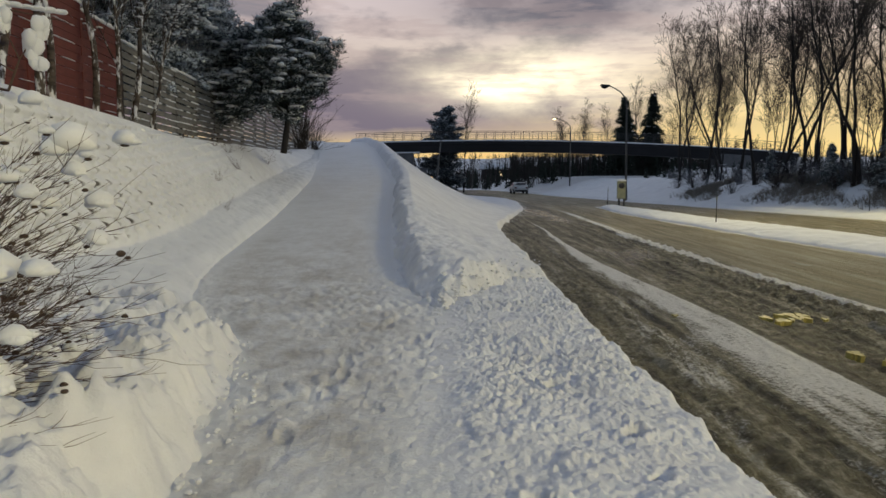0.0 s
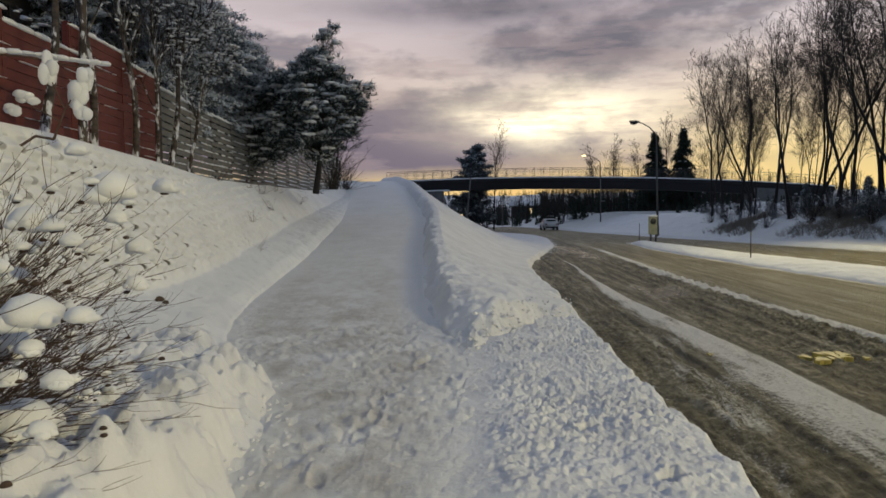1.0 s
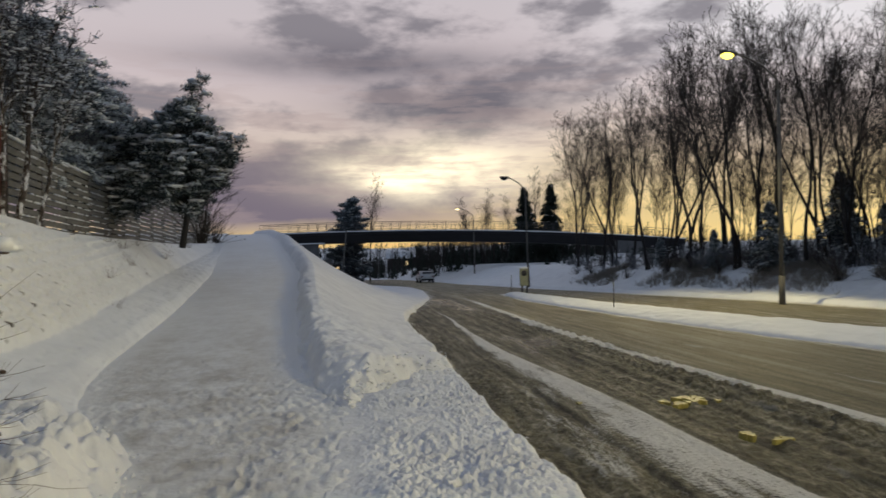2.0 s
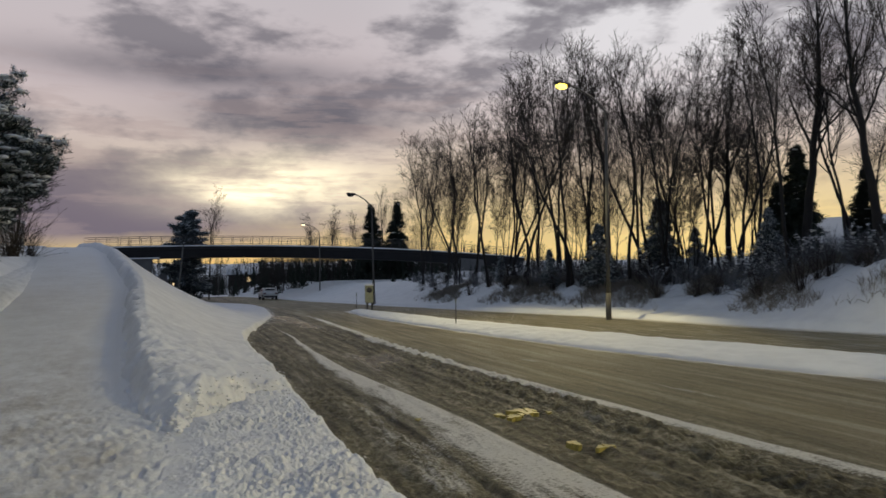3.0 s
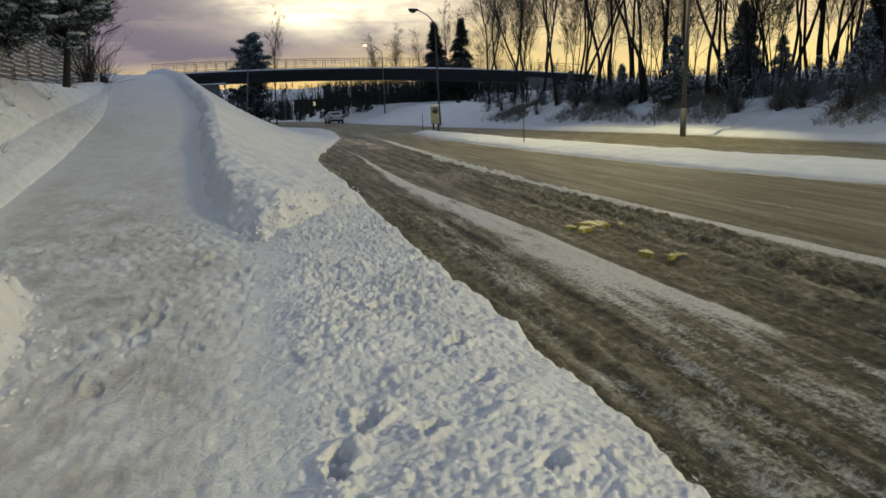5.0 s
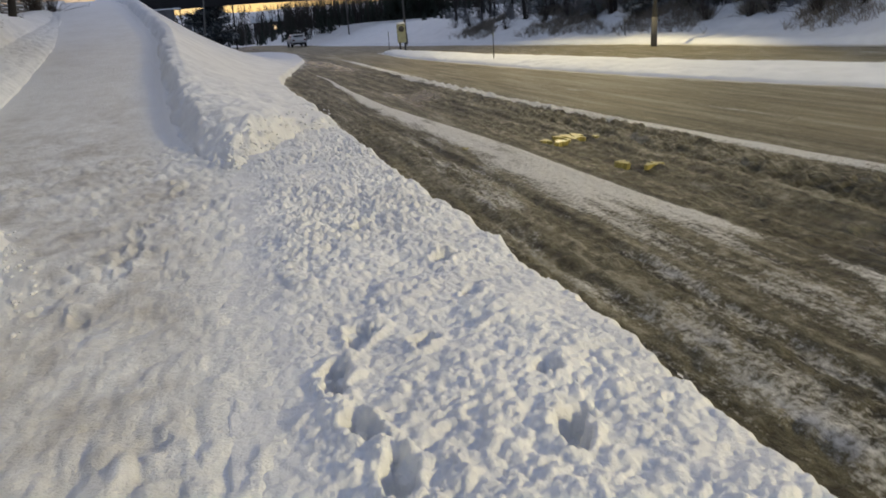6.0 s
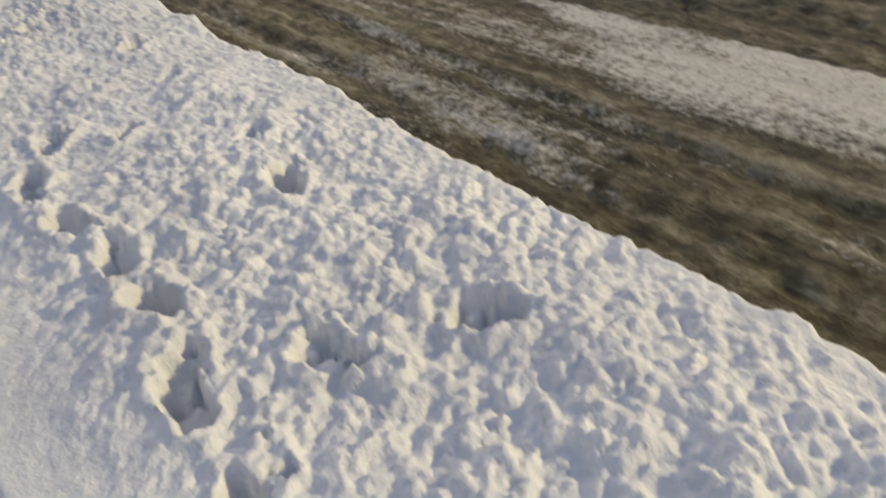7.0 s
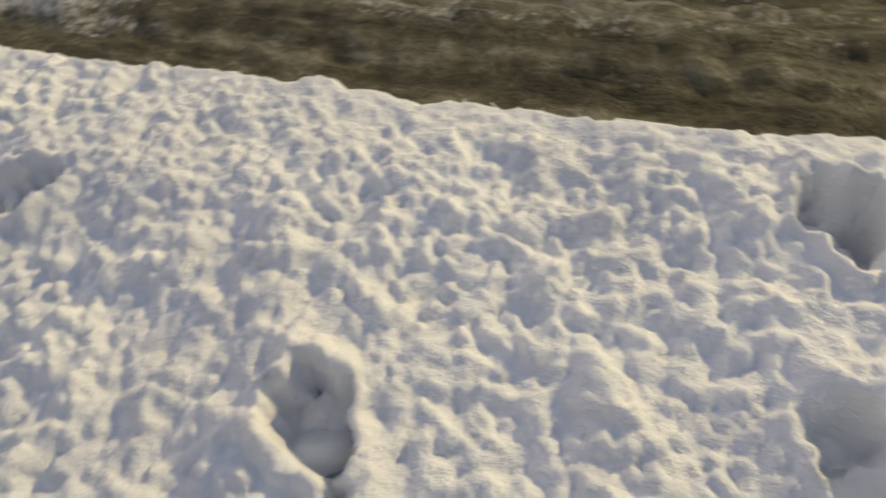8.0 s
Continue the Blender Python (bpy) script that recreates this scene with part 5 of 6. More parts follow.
for p in tips[:14]:
    s = rb.uniform(0.015, 0.035)
    blob(sv, sf, p, (s * 1.3, s * 1.2, s), rb)
part("snow", mesh_of("snow", sv, sf, M_SNOWSOFT, True), low, "round caps of snow")["kind"] = "stuff"

# large snow pillows in the shrub
rb = random.Random(361)
for k, (x, y, z, s) in enumerate(((-2.10, 4.05, 1.78, 0.13), (-2.32, 4.1, 2.02, 0.06), (-2.62, 3.9, 1.25, 0.12), (-2.4, 3.6, 0.95, 0.12), (-2.2, 3.3, 0.62, 0.15), (-2.75, 4.3, 1.6, 0.12), (-1.95, 4.05, 1.45, 0.07), (-2.05, 4.0, 1.62, 0.06), (-1.9, 3.9, 1.25, 0.06))):
    sv, sf = [], []
    blob(sv, sf, (0, 0, 0), (s * 1.1, s, s * 0.95), rb)
    for j in range(5):
        a = rb.uniform(0, 6.28)
        blob(sv, sf, (s * 0.65 * math.cos(a), s * 0.6 * math.sin(a), -s * rb.uniform(0.0, 0.35)), (s * rb.uniform(0.4, 0.7), s * 0.55, s * rb.uniform(0.35, 0.6)), rb)
    part("snow", mesh_of("snow", sv, sf, M_SNOWSOFT, True), bush, "pillow of snow on the stems", pose(x - BUSH[0], y - BUSH[1], z - BUSH[2]))

# snow-laden bough and lumps hanging by the fence
bough = thing("snow_laden_bough", "thin bough carrying a thick line of snow before the red fence", "branch", at=pose(-5.25, 8.2, 3.52))
part("stem", tube_mesh("stem", [(-0.9, -0.6, -0.02, 0.0, 0.0, 0.0, 0.018, 0.012), (0, 0, 0, 0.65, 0.75, -0.06, 0.012, 0.005)], M_STEM, 5), bough)
sv, sf = [], []
for i in range(16):
    u = -1 + 2 * i / 15
    blob(sv, sf, (u * (0.9 if u < 0 else 0.62), u * (0.6 if u < 0 else 0.7), 0.035), (0.10, 0.09, 0.045 * rb.uniform(0.7, 1.2)), rb)
part("snow", mesh_of("snow", sv, sf, M_SNOWSOFT, True), bough, "thick line of snow")["kind"] = "stuff"
clump = thing("snow_laden_sprig", "sprig weighed down by hanging lumps of snow before the red fence", "branch", at=pose(-4.76, 8.3, 2.66))
part("stem", tube_mesh("stem", [(-0.95, 0.15, -0.30, -0.45, 0.05, -0.05, 0.02, 0.016), (-0.45, 0.05, -0.05, -0.2, 0, -0.10, 0.017, 0.016), (-0.2, 0, -0.10, -0.05, 0.0, 0.25, 0.016, 0.01), (-0.05, 0, 0.25, 0.18, 0.1, 0.66, 0.01, 0.006), (-0.05, 0, 0.25, -0.25, 0, 0.7, 0.01, 0.006), (-0.1, 0, 0.1, -0.5, -0.1, 0.35, 0.01, 0.005)], M_STEM, 5), clump)
sv, sf = [], []
for c, s in (((-0.25, 0, 0.72), (0.10, 0.1, 0.17)), ((0.14, 0.1, 0.62), (0.12, 0.1, 0.15)), ((0.05, 0.05, 0.42), (0.13, 0.1, 0.15)), ((0.10, 0.05, 0.28), (0.11, 0.1, 0.12)), ((-0.5, -0.1, 0.38), (0.13, 0.1, 0.09)), ((-0.62, -0.1, 0.25), (0.1, 0.1, 0.08))):
    for k in range(5):
        o = [rb.gauss(0, 0.35) * q for q in s]
        blob(sv, sf, (c[0] + o[0], c[1] + o[1], c[2] + o[2]), [q * rb.uniform(0.5, 0.8) for q in s], rb, 1.0)
part("snow", mesh_of("snow", sv, sf, M_SNOWSOFT, True), clump, "hanging lumps of snow")["kind"] = "stuff"

# withered leaves at the foot of the shrub
weed = thing("withered_weed", "withered weed with curled green-brown leaves in the snow", "weed", at=pose(-1.90, 3.28, 0.05))
part("stem", tube_mesh("stem", [(0, 0, -0.1, 0.01, 0, 0.17, 0.004, 0.003), (0, 0, 0, -0.07, 0.0, 0.24, 0.003, 0.002)], M_STEM, 5), weed)
for k in range(9):
    a, r0 = k * 0.7, 0.05 + 0.012 * (k % 3)
    bm = bmesh.new()
    pts = [(0, 0, 0), (0.016, 0.02, 0.004), (0.02, 0.045, 0.0), (0.0, 0.085, -0.02), (-0.02, 0.045, 0.0), (-0.016, 0.02, 0.004)]
    f = bm.faces.new([bm.verts.new(c) for c in pts])
    bmesh.ops.solidify(bm, geom=[f], thickness=0.003)
    part("leaf", bm_mesh("leaf", bm, M_LEAF), weed, m=pose(0.01 if k < 6 else -0.07, 0, 0.14 if k < 6 else 0.24, -40 - 10 * (k % 4), 0, math.degrees(a)))

# twigs and grass poking out of the snowed wall
tuft_spots = ((-5.05, 16.2, 0.75, 0.45), (-5.35, 17.0, 1.5, 0.4), (-5.7, 20.0, 1.8, 0.5), (-6.2, 21.0, 2.3, 0.55), (-6.6, 23.5, 2.4, 0.6), (-6.3, 25.5, 2.0, 0.5), (-6.9, 28.0, 2.5, 0.6), (-7.0, 33.0, 2.6, 0.5), (-5.9, 18.8, 2.4, 0.5), (-6.0, 16.8, 2.5, 0.5))
for k, (x, y, z, h) in enumerate(tuft_spots):
    if k == 0:
        tuft, _, _ = fan_shrub("twig_tuft", 371, 16, 1.0, 0.8, "thin dead twigs poking out of the snowy bank", M_STEM, (0.4, 0.3), 0.006, "twigs on the wall", 0.5, 2)
        tuft.matrix_basis = pose(x, y, z) @ Matrix.Diagonal((h, h, h, 1))
    else:
        put(tuft, x, y, z, k * 77, h)

bush2 = copy_thing(bush, pose(-3.05, 3.05, 0.25))
bush2.matrix_basis = pose(-3.15, 3.0, 0.20, 0, 0, -14) @ Matrix.Diagonal((0.92, 0.92, 0.85, 1))

# ---- footbridge ----
def deck_z(x):
    return 5.95 - 0.00105 * (x - 6) ** 2


bridge = thing("footbridge", "concrete footbridge, its shade put into a near-black colour, with slim steel railings and snow on its edge", "bridge", at=pose(0, 95, 0))
xs = np.linspace(-13, 46, 60)
prof = [(-1.9, 0.0), (1.9, 0.0), (1.9, -0.40), (1.75, -0.55), (1.45, -1.40), (-1.45, -1.40), (-1.75, -0.55), (-1.9, -0.40)]
dv = [(x, a, deck_z(x) + b * (1.0 + 0.08 * abs(x - 6) / 30)) for x in xs for a, b in prof]
n = len(prof)
df = [(i * n + k, i * n + (k + 1) % n, (i + 1) * n + (k + 1) % n, (i + 1) * n + k) for i in range(len(xs) - 1) for k in range(n)] + [tuple(range(n))[::-1], tuple(range(len(dv) - n, len(dv)))]
# deck side and underside take the near-black colour that stands for shade
part("deck", mesh_of("deck", dv, df, M_CONCSHADE), bridge)
rb = random.Random(401)
prof = [(-1.96, -0.05), (1.96, -0.05), (1.96, 0.06), (1.7, 0.10), (-1.7, 0.10), (-1.96, 0.06)]
n = len(prof)
dv = [(x, a, deck_z(x) + b + 0.005 + (rb.uniform(-0.02, 0.03) if b > 0 else 0)) for x in xs for a, b in prof]
df = [(i * n + k, i * n + (k + 1) % n, (i + 1) * n + (k + 1) % n, (i + 1) * n + k) for i in range(len(xs) - 1) for k in range(n)] + [tuple(range(n))[::-1], tuple(range(len(dv) - n, len(dv)))]
part("snow", mesh_of("snow", dv, df, M_SNOWSOFT), bridge, "snow along the deck")
for side in (-1.75, 1.75):
    for h, r in ((1.22, 0.035), (0.30, 0.022), (0.78, 0.02)):
        pts = [(x, side, deck_z(x) + h) for x in np.linspace(-11.2, 44, 40)]
        part("rail", line_tube("rail", pts, [r] * 40, M_DARKSTEEL, 6), bridge)
    post = line_tube("post", [(0, 0, 0.0), (0, 0, 1.2)], [0.028, 0.028], M_DARKSTEEL, 6)
    for i in range(47):
        x = -11.2 + i * 1.2
        part("post", post, bridge, m=pose(x, side, deck_z(x)))
part("abutment", box_mesh("abutment", 5.4, 3.2, 5.2, M_ABUT, 0.05, (0, 0, 0)), bridge, "dark concrete abutment", pose(-6.6, 0, 1.95))
part("ledge", box_mesh("ledge", 5.2, 3.7, 0.14, M_SNOWSOFT, 0.04), bridge, "snowy concrete ledge", pose(-5.6, -0.2, 4.42, 0, -1, 0))
part("abutment", box_mesh("abutment", 4.0, 3.4, 5.0, M_ABUT, 0.05, (0, 0, 0)), bridge, "dark concrete abutment", pose(38.0, 0, 2.2))
part("pillar", box_mesh("pillar", 0.9, 0.9, 2.4, M_ABUT, 0.04, (0, 0, 0)), bridge, "pale concrete pillar", pose(-2.6, 0.6, 1.3))


# ---- street lamps ----
def street_lamp(name, x, y, z, h, arm, turn, lean, label, glass, r=0.085):
    t = thing(name, label, "street lamp", "street lamps", at=pose(x, y, z, 0, 0, turn) @ pose(0, 0, 0, 0, lean, 0))
    part("base", line_tube("base", [(0, 0, -0.3), (0, 0, 0.9)], [r * 1.35, r * 1.35], M_POLE, 10), t)
    part("pole", line_tube("pole", [(0, 0, 0.85), (0, 0, h * 0.5), (0, 0, h - 1.3)], [r, r * 0.85, r * 0.62], M_POLE, 10), t)
    pts = [(0, 0, h - 1.35), (-0.06, 0, h - 0.9), (-0.3 * arm, 0, h - 0.42), (-0.62 * arm, 0, h - 0.12), (-arm + 0.3, 0, h)]
    part("arm", line_tube("arm", pts, [r * 0.62, r * 0.58, r * 0.5, r * 0.45, r * 0.42], M_POLE, 8), t)
    bm = box_bm(0.72, 0.26, 0.15, 0.05, (0, 0, 0))
    part("lamp_head", bm_mesh("lamp_head", bm, M_DARKSTEEL, True), t, "grey lamp head", pose(-arm, 0, h + 0.03, 0, 4, 0))
    bm = bmesh.new()
    bmesh.ops.create_uvsphere(bm, u_segments=14, v_segments=8, radius=1.0, matrix=Matrix.Translation((0, 0, -0.06)) @ Matrix.Diagonal((0.25, 0.15, 0.13, 1)))
    part("lens", bm_mesh("lens", bm, glass, True), t, "lamp glass", pose(-arm - 0.05, 0, h, 0, 4, 0))
    return t


street_lamp("street_lamp", 16.37, 25.33, 0.0, 9.35, 2.0, 0, 0.6, "tall grey street lamp on the verge, lit yellow", M_LAMP)
street_lamp("street_lamp", 20.2, -12.0, 0.0, 9.35, 2.0, 0, 0, "tall grey street lamp on the verge, lit yellow", M_LAMP)
street_lamp("street_lamp", 13.27, 52.0, -0.4, 8.3, 1.55, 0, -0.8, "tall grey street lamp with an unlit head", M_GLASS)
street_lamp("street_lamp", 15.9, 90.0, -0.9, 9.4, 2.0, 0, 0, "tall grey street lamp on the verge, lit yellow", M_LAMPWEAK)
street_lamp("street_lamp", 5.5, 135.0, -1.2, 8.2, 2.2, 0, 0, "distant street lamp beyond the footbridge", M_LAMPWEAK)
pole = thing("leaning_pole", "thin leaning timber pole beside the embankment", "pole", at=pose(-0.9, 84.0, -0.8, 0, 6, 0))
part("shaft", line_tube("shaft", [(0, 0, -0.5), (0, 0, 6.5)], [0.11, 0.08], M_POLE, 8), pole)

# ---- beacon and plough stakes on the island ----
beacon = thing("island_beacon", "faded yellow-green traffic beacon at the tip of the island", "traffic beacon", at=pose(9.45, 38.0, -0.05))
part("post", line_tube("post", [(-0.11, 0, -0.3), (-0.11, 0, 1.30)], [0.05, 0.05], M_DARKSTEEL, 8), beacon)
part("post", line_tube("post", [(0.18, 0.1, -0.3), (0.18, 0.1, 1.05)], [0.045, 0.045], M_DARKSTEEL, 8), beacon)
part("panel", box_mesh("panel", 0.46, 0.10, 0.95, M_YGREEN, 0.03, (0, 0, 0.475)), beacon, "yellow-green panel", pose(0, 0, 0.35))
part("arrow_disc", line_tube("arrow_disc", [(0, -0.06, 0), (0, -0.085, 0)], [0.15, 0.15], M_DARKSTEEL, 16), beacon, "dark round sign face", pose(0, 0, 1.05))
sv, sf = [], []
blob(sv, sf, (0, 0, 1.31), (0.27, 0.12, 0.09), random.Random(3))
part("snow", mesh_of("snow", sv, sf, M_SNOWSOFT, True), beacon, "cap of snow")


def stake(x, y, z, h, lean):
    t = thing("plough_stake", "thin dark plough marker stake standing in the snow", "marker stake", "plough stakes", at=pose(x, y, z, 0, lean, 0))
    part("rod", line_tube("rod", [(0, 0, -0.3), (0, 0, h)], [0.019, 0.014], M_STAKE, 6), t)
    part("band", line_tube("band", [(0, 0, h * 0.80), (0, 0, h * 0.92)], [0.021, 0.020], M_YGREEN, 6), t, "pale reflective band")


stake(9.24, 24.15, -0.12, 1.05, 0)
stake(8.85, 38.5, -0.1, 1.0, 1)
stake(17.9, 30.0, 0.0, 0.9, -2)


# ---- cars far down the road ----
def car(name, x, y, z, turn, paint, label, head):
    t = thing(name, label, "car", "cars on the road", at=pose(x, y, z, 0, 0, turn))
    side = [(-2.1, 0.35), (-2.15, 0.75), (-2.05, 0.95), (-1.75, 1.02), (-1.45, 1.42), (-0.4, 1.50), (0.45, 1.42), (1.05, 1.0), (1.95, 0.88), (2.15, 0.68), (2.15, 0.35)]
    bm = bmesh.new()
    a = [bm.verts.new((0.86 if h < 1.2 else 0.68, p, h)) for p, h in side]
    b = [bm.verts.new((-0.86 if h < 1.2 else -0.68, p, h)) for p, h in side]
    bm.faces.new(a)
    bm.faces.new(b[::-1])
    for i in range(len(side)):
        bm.faces.new([a[i], b[i], b[(i + 1) % len(side)], a[(i + 1) % len(side)]])
    bmesh.ops.recalc_face_normals(bm, faces=bm.faces[:])
    bmesh.ops.bevel(bm, geom=bm.edges[:], offset=0.05, segments=2, affect="EDGES", clamp_overlap=True)
    part("body", bm_mesh("body", bm, paint, True), t)
    part("rear_window", box_mesh("rear_window", 1.15, 0.02, 0.36, M_GLASS, 0.005), t, "dark glass", pose(0, -1.62, 1.22, 37, 0, 0))
    part("windscreen", box_mesh("windscreen", 1.2, 0.02, 0.58, M_GLASS, 0.005), t, "dark glass", pose(0, 0.78, 1.22, -55, 0, 0))
    for s in (-1, 1):
        part("side_window", box_mesh("side_window", 0.02, 1.7, 0.30, M_GLASS, 0.005), t, "dark glass", pose(s * 0.80, -0.35, 1.20, 0, s * -22, 0))
        part("tail_light", box_mesh("tail_light", 0.26, 0.05, 0.16, M_RED, 0.01), t, "red tail light", pose(s * 0.68, -2.14, 0.82))
        part("headlight", box_mesh("headlight", 0.32, 0.08, 0.17, head, 0.02), t, "headlight", pose(s * 0.62, 2.13, 0.72))
        for p in (-1.35, 1.35):
            w = part("wheel", line_tube("wheel", [(-0.11, 0, 0), (0.11, 0, 0)], [0.32, 0.32], M_RUBBER, 16), t, "", pose(s * 0.80, p, 0.32))
            part("rim", line_tube("rim", [(-0.115, 0, 0), (0.115, 0, 0)], [0.2, 0.2], M_STEEL, 12), w)
    part("bumper", box_mesh("bumper", 1.6, 0.14, 0.22, M_RUBBER, 0.03), t, "dark bumper", pose(0, -2.12, 0.42))
    return t


car("car", 9.6, 91.0, -0.86, 3, M_CAR, "pale hatchback seen from behind on the slushy road", M_GLASS)
car("car", 0.4, 112.0, -1.02, 184, M_CARDARK, "dark oncoming car with its headlights on", M_HEAD)

# ---- woods and hillside beyond the bridge ----
rw = random.Random(501)
gw = np.random.RandomState(501)


def woods(name, spots, label, size, needle, seed):
    """Many small conifers joined into one surface of ragged sprays."""
    g = np.random.RandomState(seed)
    V, F, off = [], [], 0
    for x, y, z, h in spots:
        m = needle
        f = g.uniform(0.03, 1, m) ** 0.8
        a = g.uniform(0, 6.283, m)
        r = h * 0.24 * (1 - f) * g.uniform(0.3, 1.0, m) + 0.05
        c = np.stack([x + r * np.cos(a), y + r * np.sin(a), z + f * h], 1)
        out = np.stack([np.cos(a), np.sin(a), np.full(m, -0.35)], 1) * (size * h * (1.1 - f))[:, None]
        sd = np.stack([-np.sin(a), np.cos(a), g.normal(0, 0.2, m)], 1) * (size * h * 0.45 * (1.15 - f))[:, None]
        v = np.stack([c - sd, c + sd, c + out, c + np.array([0, 0, 1.0]) * size * h * 0.6], 1).reshape(-1, 3)
        k = np.arange(m)[:, None] * 4 + off
        F.append(np.concatenate([k + np.array([[0, 1, 2]]), k + np.array([[0, 3, 1]])], 0))
        V.append(v)
        off += 4 * m
    ob = new(name, mesh_of(name, np.concatenate(V), np.concatenate(F), M_DARKNEEDLE))
    return tagged(ob, label, "woods", kind="stuff")


def g_at(x, y):
    return float(far_height(np.array([float(x)]), np.array([float(y)]))[0])


near_w = []
for i in range(330):
    x = rw.uniform(-50, 62)
    y = rw.uniform(99, 185)
    rl, rr = (float(c(np.array([min(y, 125.0)]))[0]) - 0.35 * max(y - 125, 0) for c in (ROAD_L, ROAD_R))
    if rl - 3 < x < rr + 2.5 or (x < 2 and y < 104):
        continue
    near_w.append((x, y, g_at(x, y) - 0.3, rw.choice((1.5, 2.5, 3.4, 4.6)) * rw.uniform(0.8, 1.2) - (0.6 if x > 18 else 0)))
for i in range(150):
    x, y = rw.uniform(2, 50), rw.uniform(100, 122)
    if x < float(ROAD_R(np.array([y]))[0]) + 2.0:
        continue
    near_w.append((x, y, g_at(x, y) - 0.3, rw.uniform(2.0, 3.9)))
woods("dark_woods", near_w, "dark spruce woods beyond the footbridge", 0.13, 120, 11)
hill_w = []
for i in range(1700):
    a = rw.uniform(-1.15, 1.3)
    r = rw.uniform(200, 470)
    x, y = r * math.sin(a), r * math.cos(a)
    hill_w.append((x, y, g_at(x, y) - 1, rw.uniform(2.5, 6)))
woods("hill_woods", hill_w, "far wooded hillside under snow", 0.13, 40, 13)
side_w = []
for i in range(110):
    y = rw.uniform(14, 92)
    x = float(ROAD_R(np.array([y]))[0]) + rw.uniform(13, 23)
    side_w.append((x, y, bank_at(x, y) - 0.4, rw.uniform(0.9, 1.9)))
woods("dark_thicket", side_w, "dark low thicket behind the birches", 0.14, 170, 17)

segs = []
for i in range(1500):
    x, y = rw.uniform(-45, 60), rw.uniform(101, 190)
    rl, rr = (float(c(np.array([min(y, 125.0)]))[0]) - 0.35 * max(y - 125, 0) for c in (ROAD_L, ROAD_R))
    if rl - 2.5 < x < rr + 2.0:
        continue
    z, h, r = g_at(x, y) - 0.2, rw.uniform(2.5, 6.5), rw.uniform(0.04, 0.10)
    tx, ty = x + rw.gauss(0, 0.25), y + rw.gauss(0, 0.25)
    segs.append((x, y, z, tx, ty, z + h, r, 0.02))
    for b in range(22):
        u = rw.uniform(0.25, 0.98)
        a, l = rw.uniform(0, 6.283), rw.uniform(0.4, 1.5) * (1.25 - u)
        px, py, pz = x + (tx - x) * u, y + (ty - y) * u, z + h * u
        segs.append((px, py, pz, px + math.cos(a) * l, py + math.sin(a) * l, pz + l * rw.uniform(0.3, 1.2), 0.03, 0.014))
tagged(new("bare_woods", tube_mesh("bare_woods", segs, M_TWIG, 3)), "tangled leafless woods in the dusk beyond the footbridge", "woods", kind="stuff")
for i in range(26):
    x, y = rw.uniform(10, 46), rw.uniform(100, 126)
    k = rw.uniform(0.28, 0.5)
    q = copy_thing(BR, pose(x, y, 0))
    q.matrix_basis = pose(x, y, g_at(x, y) - 0.2, 0, 0, rw.uniform(0, 360)) @ Matrix.Diagonal((k * 1.3, k * 1.3, k, 1))

# lit windows and far houses on the hillside
for k, (x, y, w) in enumerate(((14, 175, 9), (-3, 182, 10), (28, 172, 8))):
    house("far_house", x, y, 4 * k - 5, w, 7, g_at(x, y), 2.6, 4.2, M_HOUSE, "far dark house with a lit window beyond the bridge", True)


# ---- shrubs and frozen grass on the roadside bank ----
sb, tips, rb = fan_shrub("frosted_shrub", 511, 60, 1.5, 0.65, "low frosted shrub on the snowy roadside bank", M_FROST, (0, 0), 0.012, "shrubs on the bank", 0.25, 3)
sv, sf = [], []
for p in tips[:40]:
    s = rb.uniform(0.02, 0.045)
    blob(sv, sf, p, (s * 1.8, s * 1.6, s * 0.6), rb)
part("snow", mesh_of("snow", sv, sf, M_SNOWSOFT, True), sb, "snow caught on the twigs")["kind"] = "stuff"
first = True
for i in range(58):
    az = 17 + 38 * (i + rw.random()) / 58
    bx, by = on_row(az, rw.uniform(3.6, 7.0))
    k = rw.uniform(0.5, 1.0) 
    if first:
        sb.matrix_basis = pose(bx, by, bank_at(bx, by), 0, 0, 20) @ Matrix.Diagonal((k, k, k, 1))
        first = False
    else:
        put(sb, bx, by, bank_at(bx, by), rw.uniform(0, 360), k)
for i in range(34):
    bx, by = on_row(18 + 34 * (i + rw.random()) / 34, rw.uniform(2.6, 5.5))
    q = put(sh, bx, by, bank_at(bx, by) - 0.05, rw.uniform(0, 360), rw.uniform(0.45, 0.8))
    tagged(q, "bare dark brush on the snowy roadside bank", "shrub", "brush on the bank")
segs = []
for i in range(15000):
    y = rw.uniform(12, 47)
    off = rw.triangular(1.2, 9.0, 4.2)
    x = float(ROAD_R(np.array([y]))[0]) + off
    if vnoise(np.array([x / 2.0]), np.array([y / 2.0]), 523)[0] < -0.06:
        continue
    z = bank_at(x, y) - 0.03
    for b in range(5):
        h = rw.uniform(0.12, 0.42)
        dx, dy = rw.gauss(0, 0.16), rw.gauss(0, 0.16)
        segs.append((x + rw.gauss(0, 0.05), y + rw.gauss(0, 0.05), z, x + dx, y + dy, z + h, 0.007, 0.004))
tagged(new("frozen_grass", tube_mesh("frozen_grass", segs, M_GRASS, 3)), "dry frozen grass sticking out of the snow", "grass", kind="stuff")


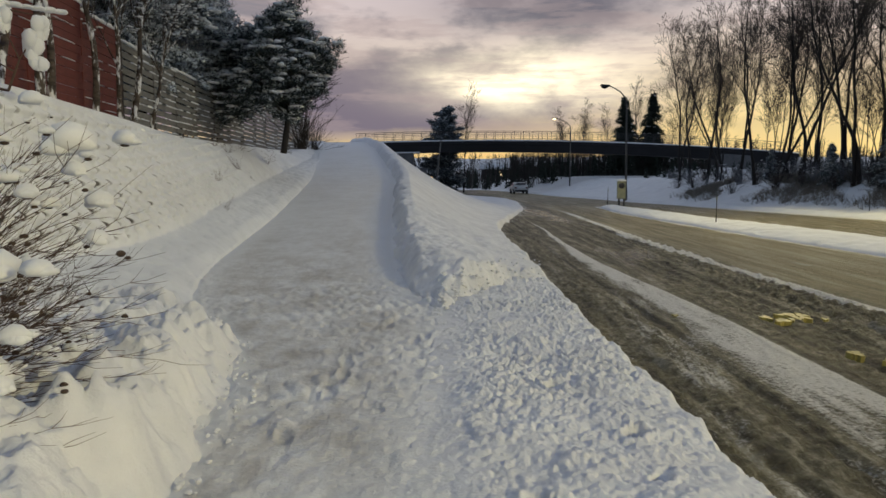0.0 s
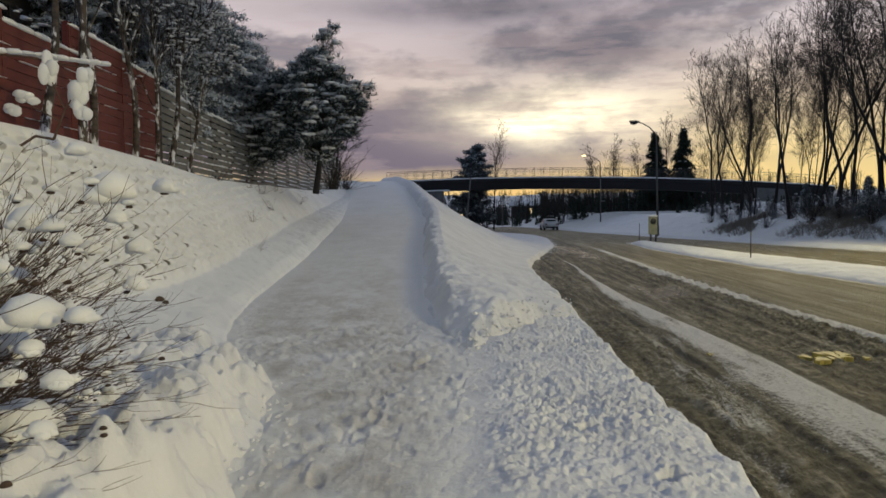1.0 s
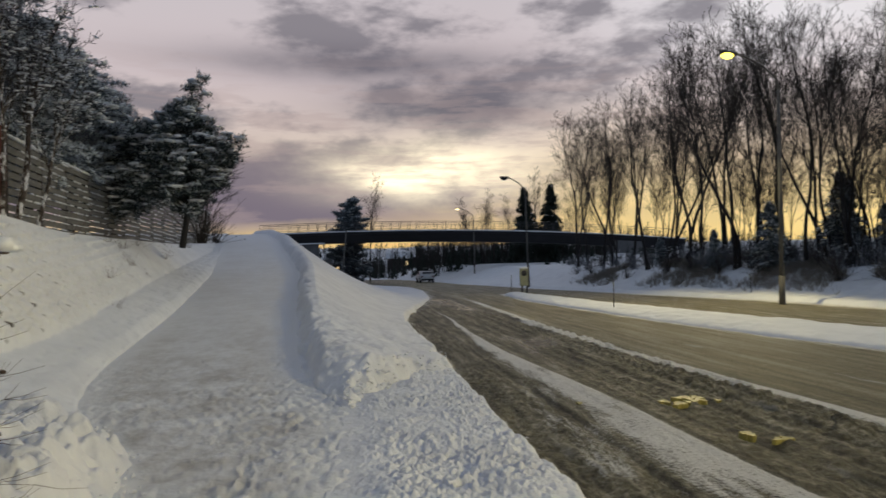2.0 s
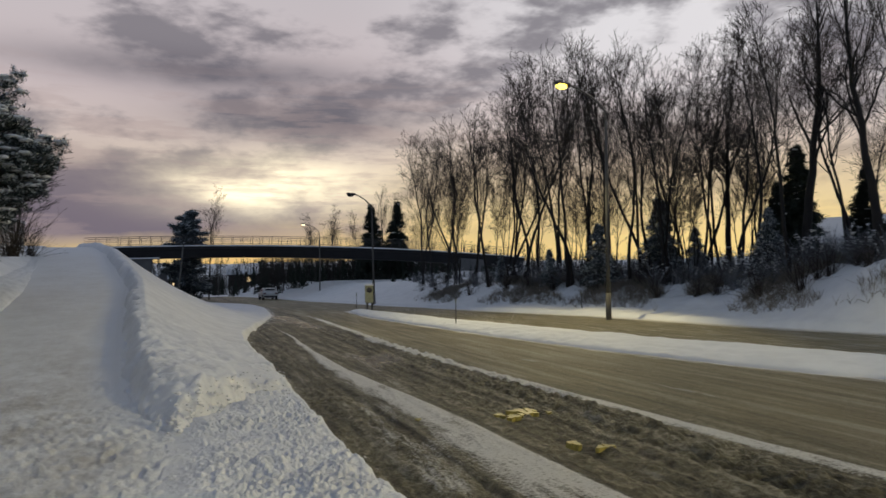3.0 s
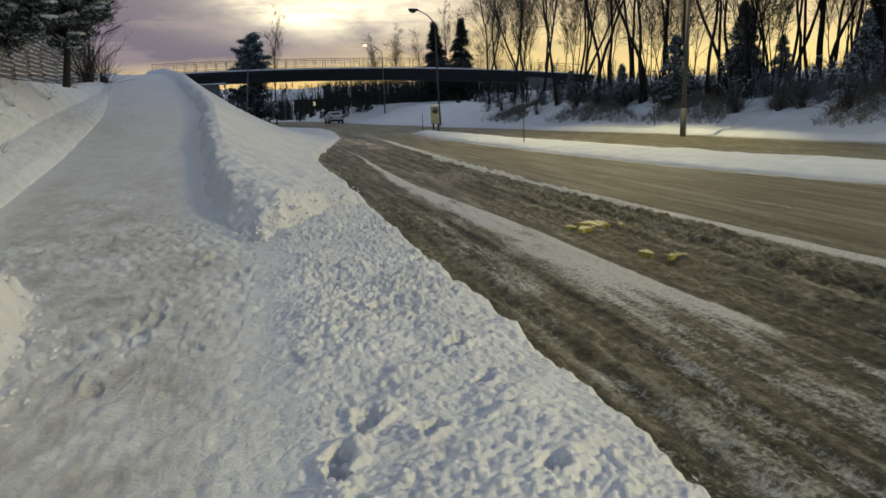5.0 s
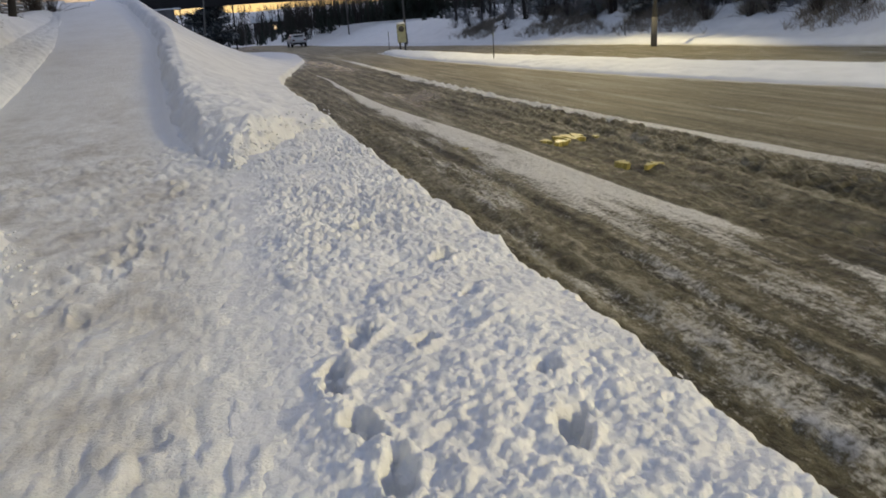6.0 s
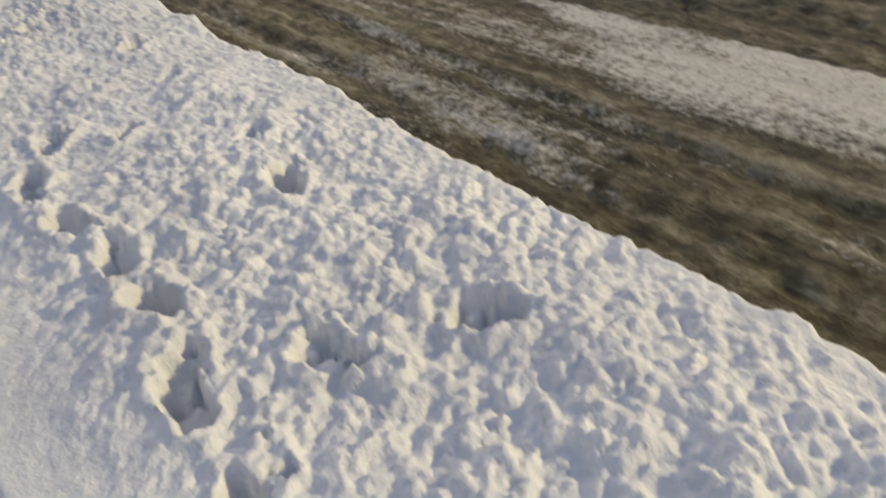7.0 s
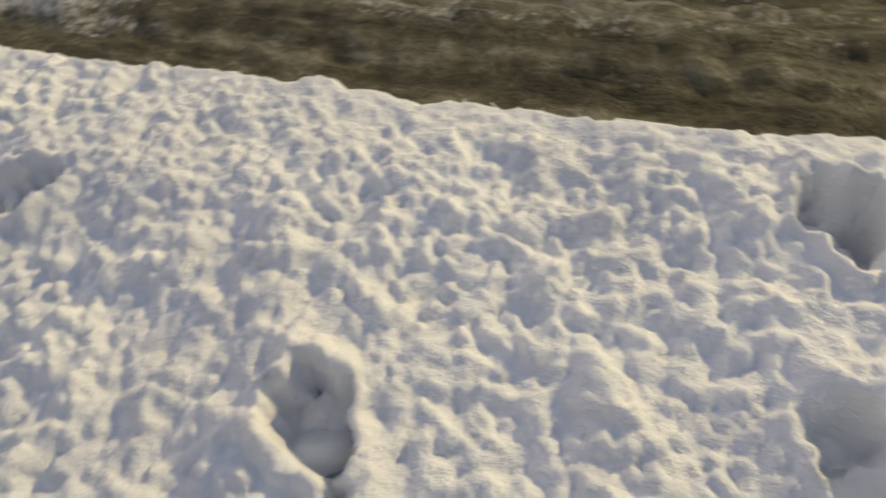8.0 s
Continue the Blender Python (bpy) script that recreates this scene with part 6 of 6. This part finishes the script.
# ---- meltwater on the road, the lamp's glint put into its yellow ----
def puddle(x, y, w, l, turn, seed):
    rng = random.Random(seed)
    bm = bmesh.new()
    vs = []
    for k in range(22):
        a = k / 22 * 6.283
        r = 1 + 0.3 * math.sin(3 * a + seed) + rng.uniform(-0.2, 0.2)
        vs.append(bm.verts.new(Matrix.Rotation(radians(turn), 3, "Z") @ Vector((math.cos(a) * w * r, math.sin(a) * l * r, 0))))
    f = bm.faces.new(vs)
    r = bmesh.ops.extrude_face_region(bm, geom=[f])
    for e in r["geom"]:
        if isinstance(e, bmesh.types.BMVert):
            e.co.z -= 0.10
    bmesh.ops.recalc_face_normals(bm, faces=bm.faces[:])
    ob = new("puddle", bm_mesh("puddle", bm, M_GLINTWATER))
    ob.matrix_basis = pose(x, y, -0.166, 6.0, 2.0, 0)
    tagged(ob, "shallow meltwater in a wheel rut, yellow lamp reflection put into its colour", "puddle", "puddles in the ruts")


rq = random.Random(611)
k = 0
for cx, cy, w, l, n in ((4.38, 8.80, 0.30, 0.22, 15), (4.08, 8.50, 0.14, 0.12, 3), (4.30, 6.65, 0.12, 0.16, 2), (4.08, 6.9, 0.14, 0.25, 2), (2.95, 8.9, 0.05, 0.06, 1)):
    for i in range(n):
        puddle(cx + rq.gauss(0, w * 0.5), cy + rq.gauss(0, l * 0.5), rq.uniform(0.03, 0.09), rq.uniform(0.02, 0.06), rq.uniform(-40, 10), 600 + k)
        k += 1


# ---- loose clods fallen from the ridge's front and the heap's edge ----
rc = random.Random(641)
sv, sf = [], []
for i in range(420):
    if i < 150:
        x = rc.uniform(-0.12, 1.5)
        g = rc.gauss(0.10, 0.20)
        y = float(FRONT(np.array(x))) + g
        z = 0.05 + 0.33 * max(0.0, min(1.0, (g + 0.1) / 0.5)) - 0.10 * max(0, x - 0.5)
        s = rc.choice((0.010, 0.014, 0.02, 0.028))
        z -= s * 0.4
    else:
        y = rc.uniform(2.2, 8.0)
        d = rc.gauss(-0.02, 0.10)
        x = float(PATH_L(np.array(y))) - d + 0.04
        z = 0.01 + max(0.0, d) * 0.8
        s = rc.choice((0.006, 0.009, 0.013, 0.018))
    blob(sv, sf, (x, y, z), (s * rc.uniform(0.8, 1.3), s * rc.uniform(0.8, 1.3), s * rc.uniform(0.6, 0.9)), rc, 0.9)
tagged(new("snow_clods", mesh_of("snow_clods", sv, sf, M_CLUMP, True)), "loose clods of snow along the broken ridge and heap", "snow clods", kind="stuff")

# broken slabs of crust lying in the boot prints
for x, y, z, a, w in ((0.64, -0.02, -0.055, 30, 0.10), (1.31, -0.90, -0.06, 75, 0.08)):
    bm = bmesh.new()
    c = [bm.verts.new((w * 0.6 * math.cos(k * 1.05) * rc.uniform(0.7, 1.1), w * math.sin(k * 1.05) * rc.uniform(0.7, 1.1), 0)) for k in range(6)]
    r = bmesh.ops.extrude_face_region(bm, geom=[bm.faces.new(c)])
    for e in r["geom"]:
        if isinstance(e, bmesh.types.BMVert):
            e.co.z += 0.035
    bmesh.ops.recalc_face_normals(bm, faces=bm.faces[:])
    bmesh.ops.bevel(bm, geom=bm.edges[:], offset=0.008, segments=2, affect="EDGES", clamp_overlap=True)
    ob = new("snow_slab", bm_mesh("snow_slab", bm, M_SNOWSOFT, True))
    ob.matrix_basis = pose(x, y, z, 14, -10, a)
    tagged(ob, "broken slab of snow crust lying in a boot print", "snow slab", "slabs in the boot prints")
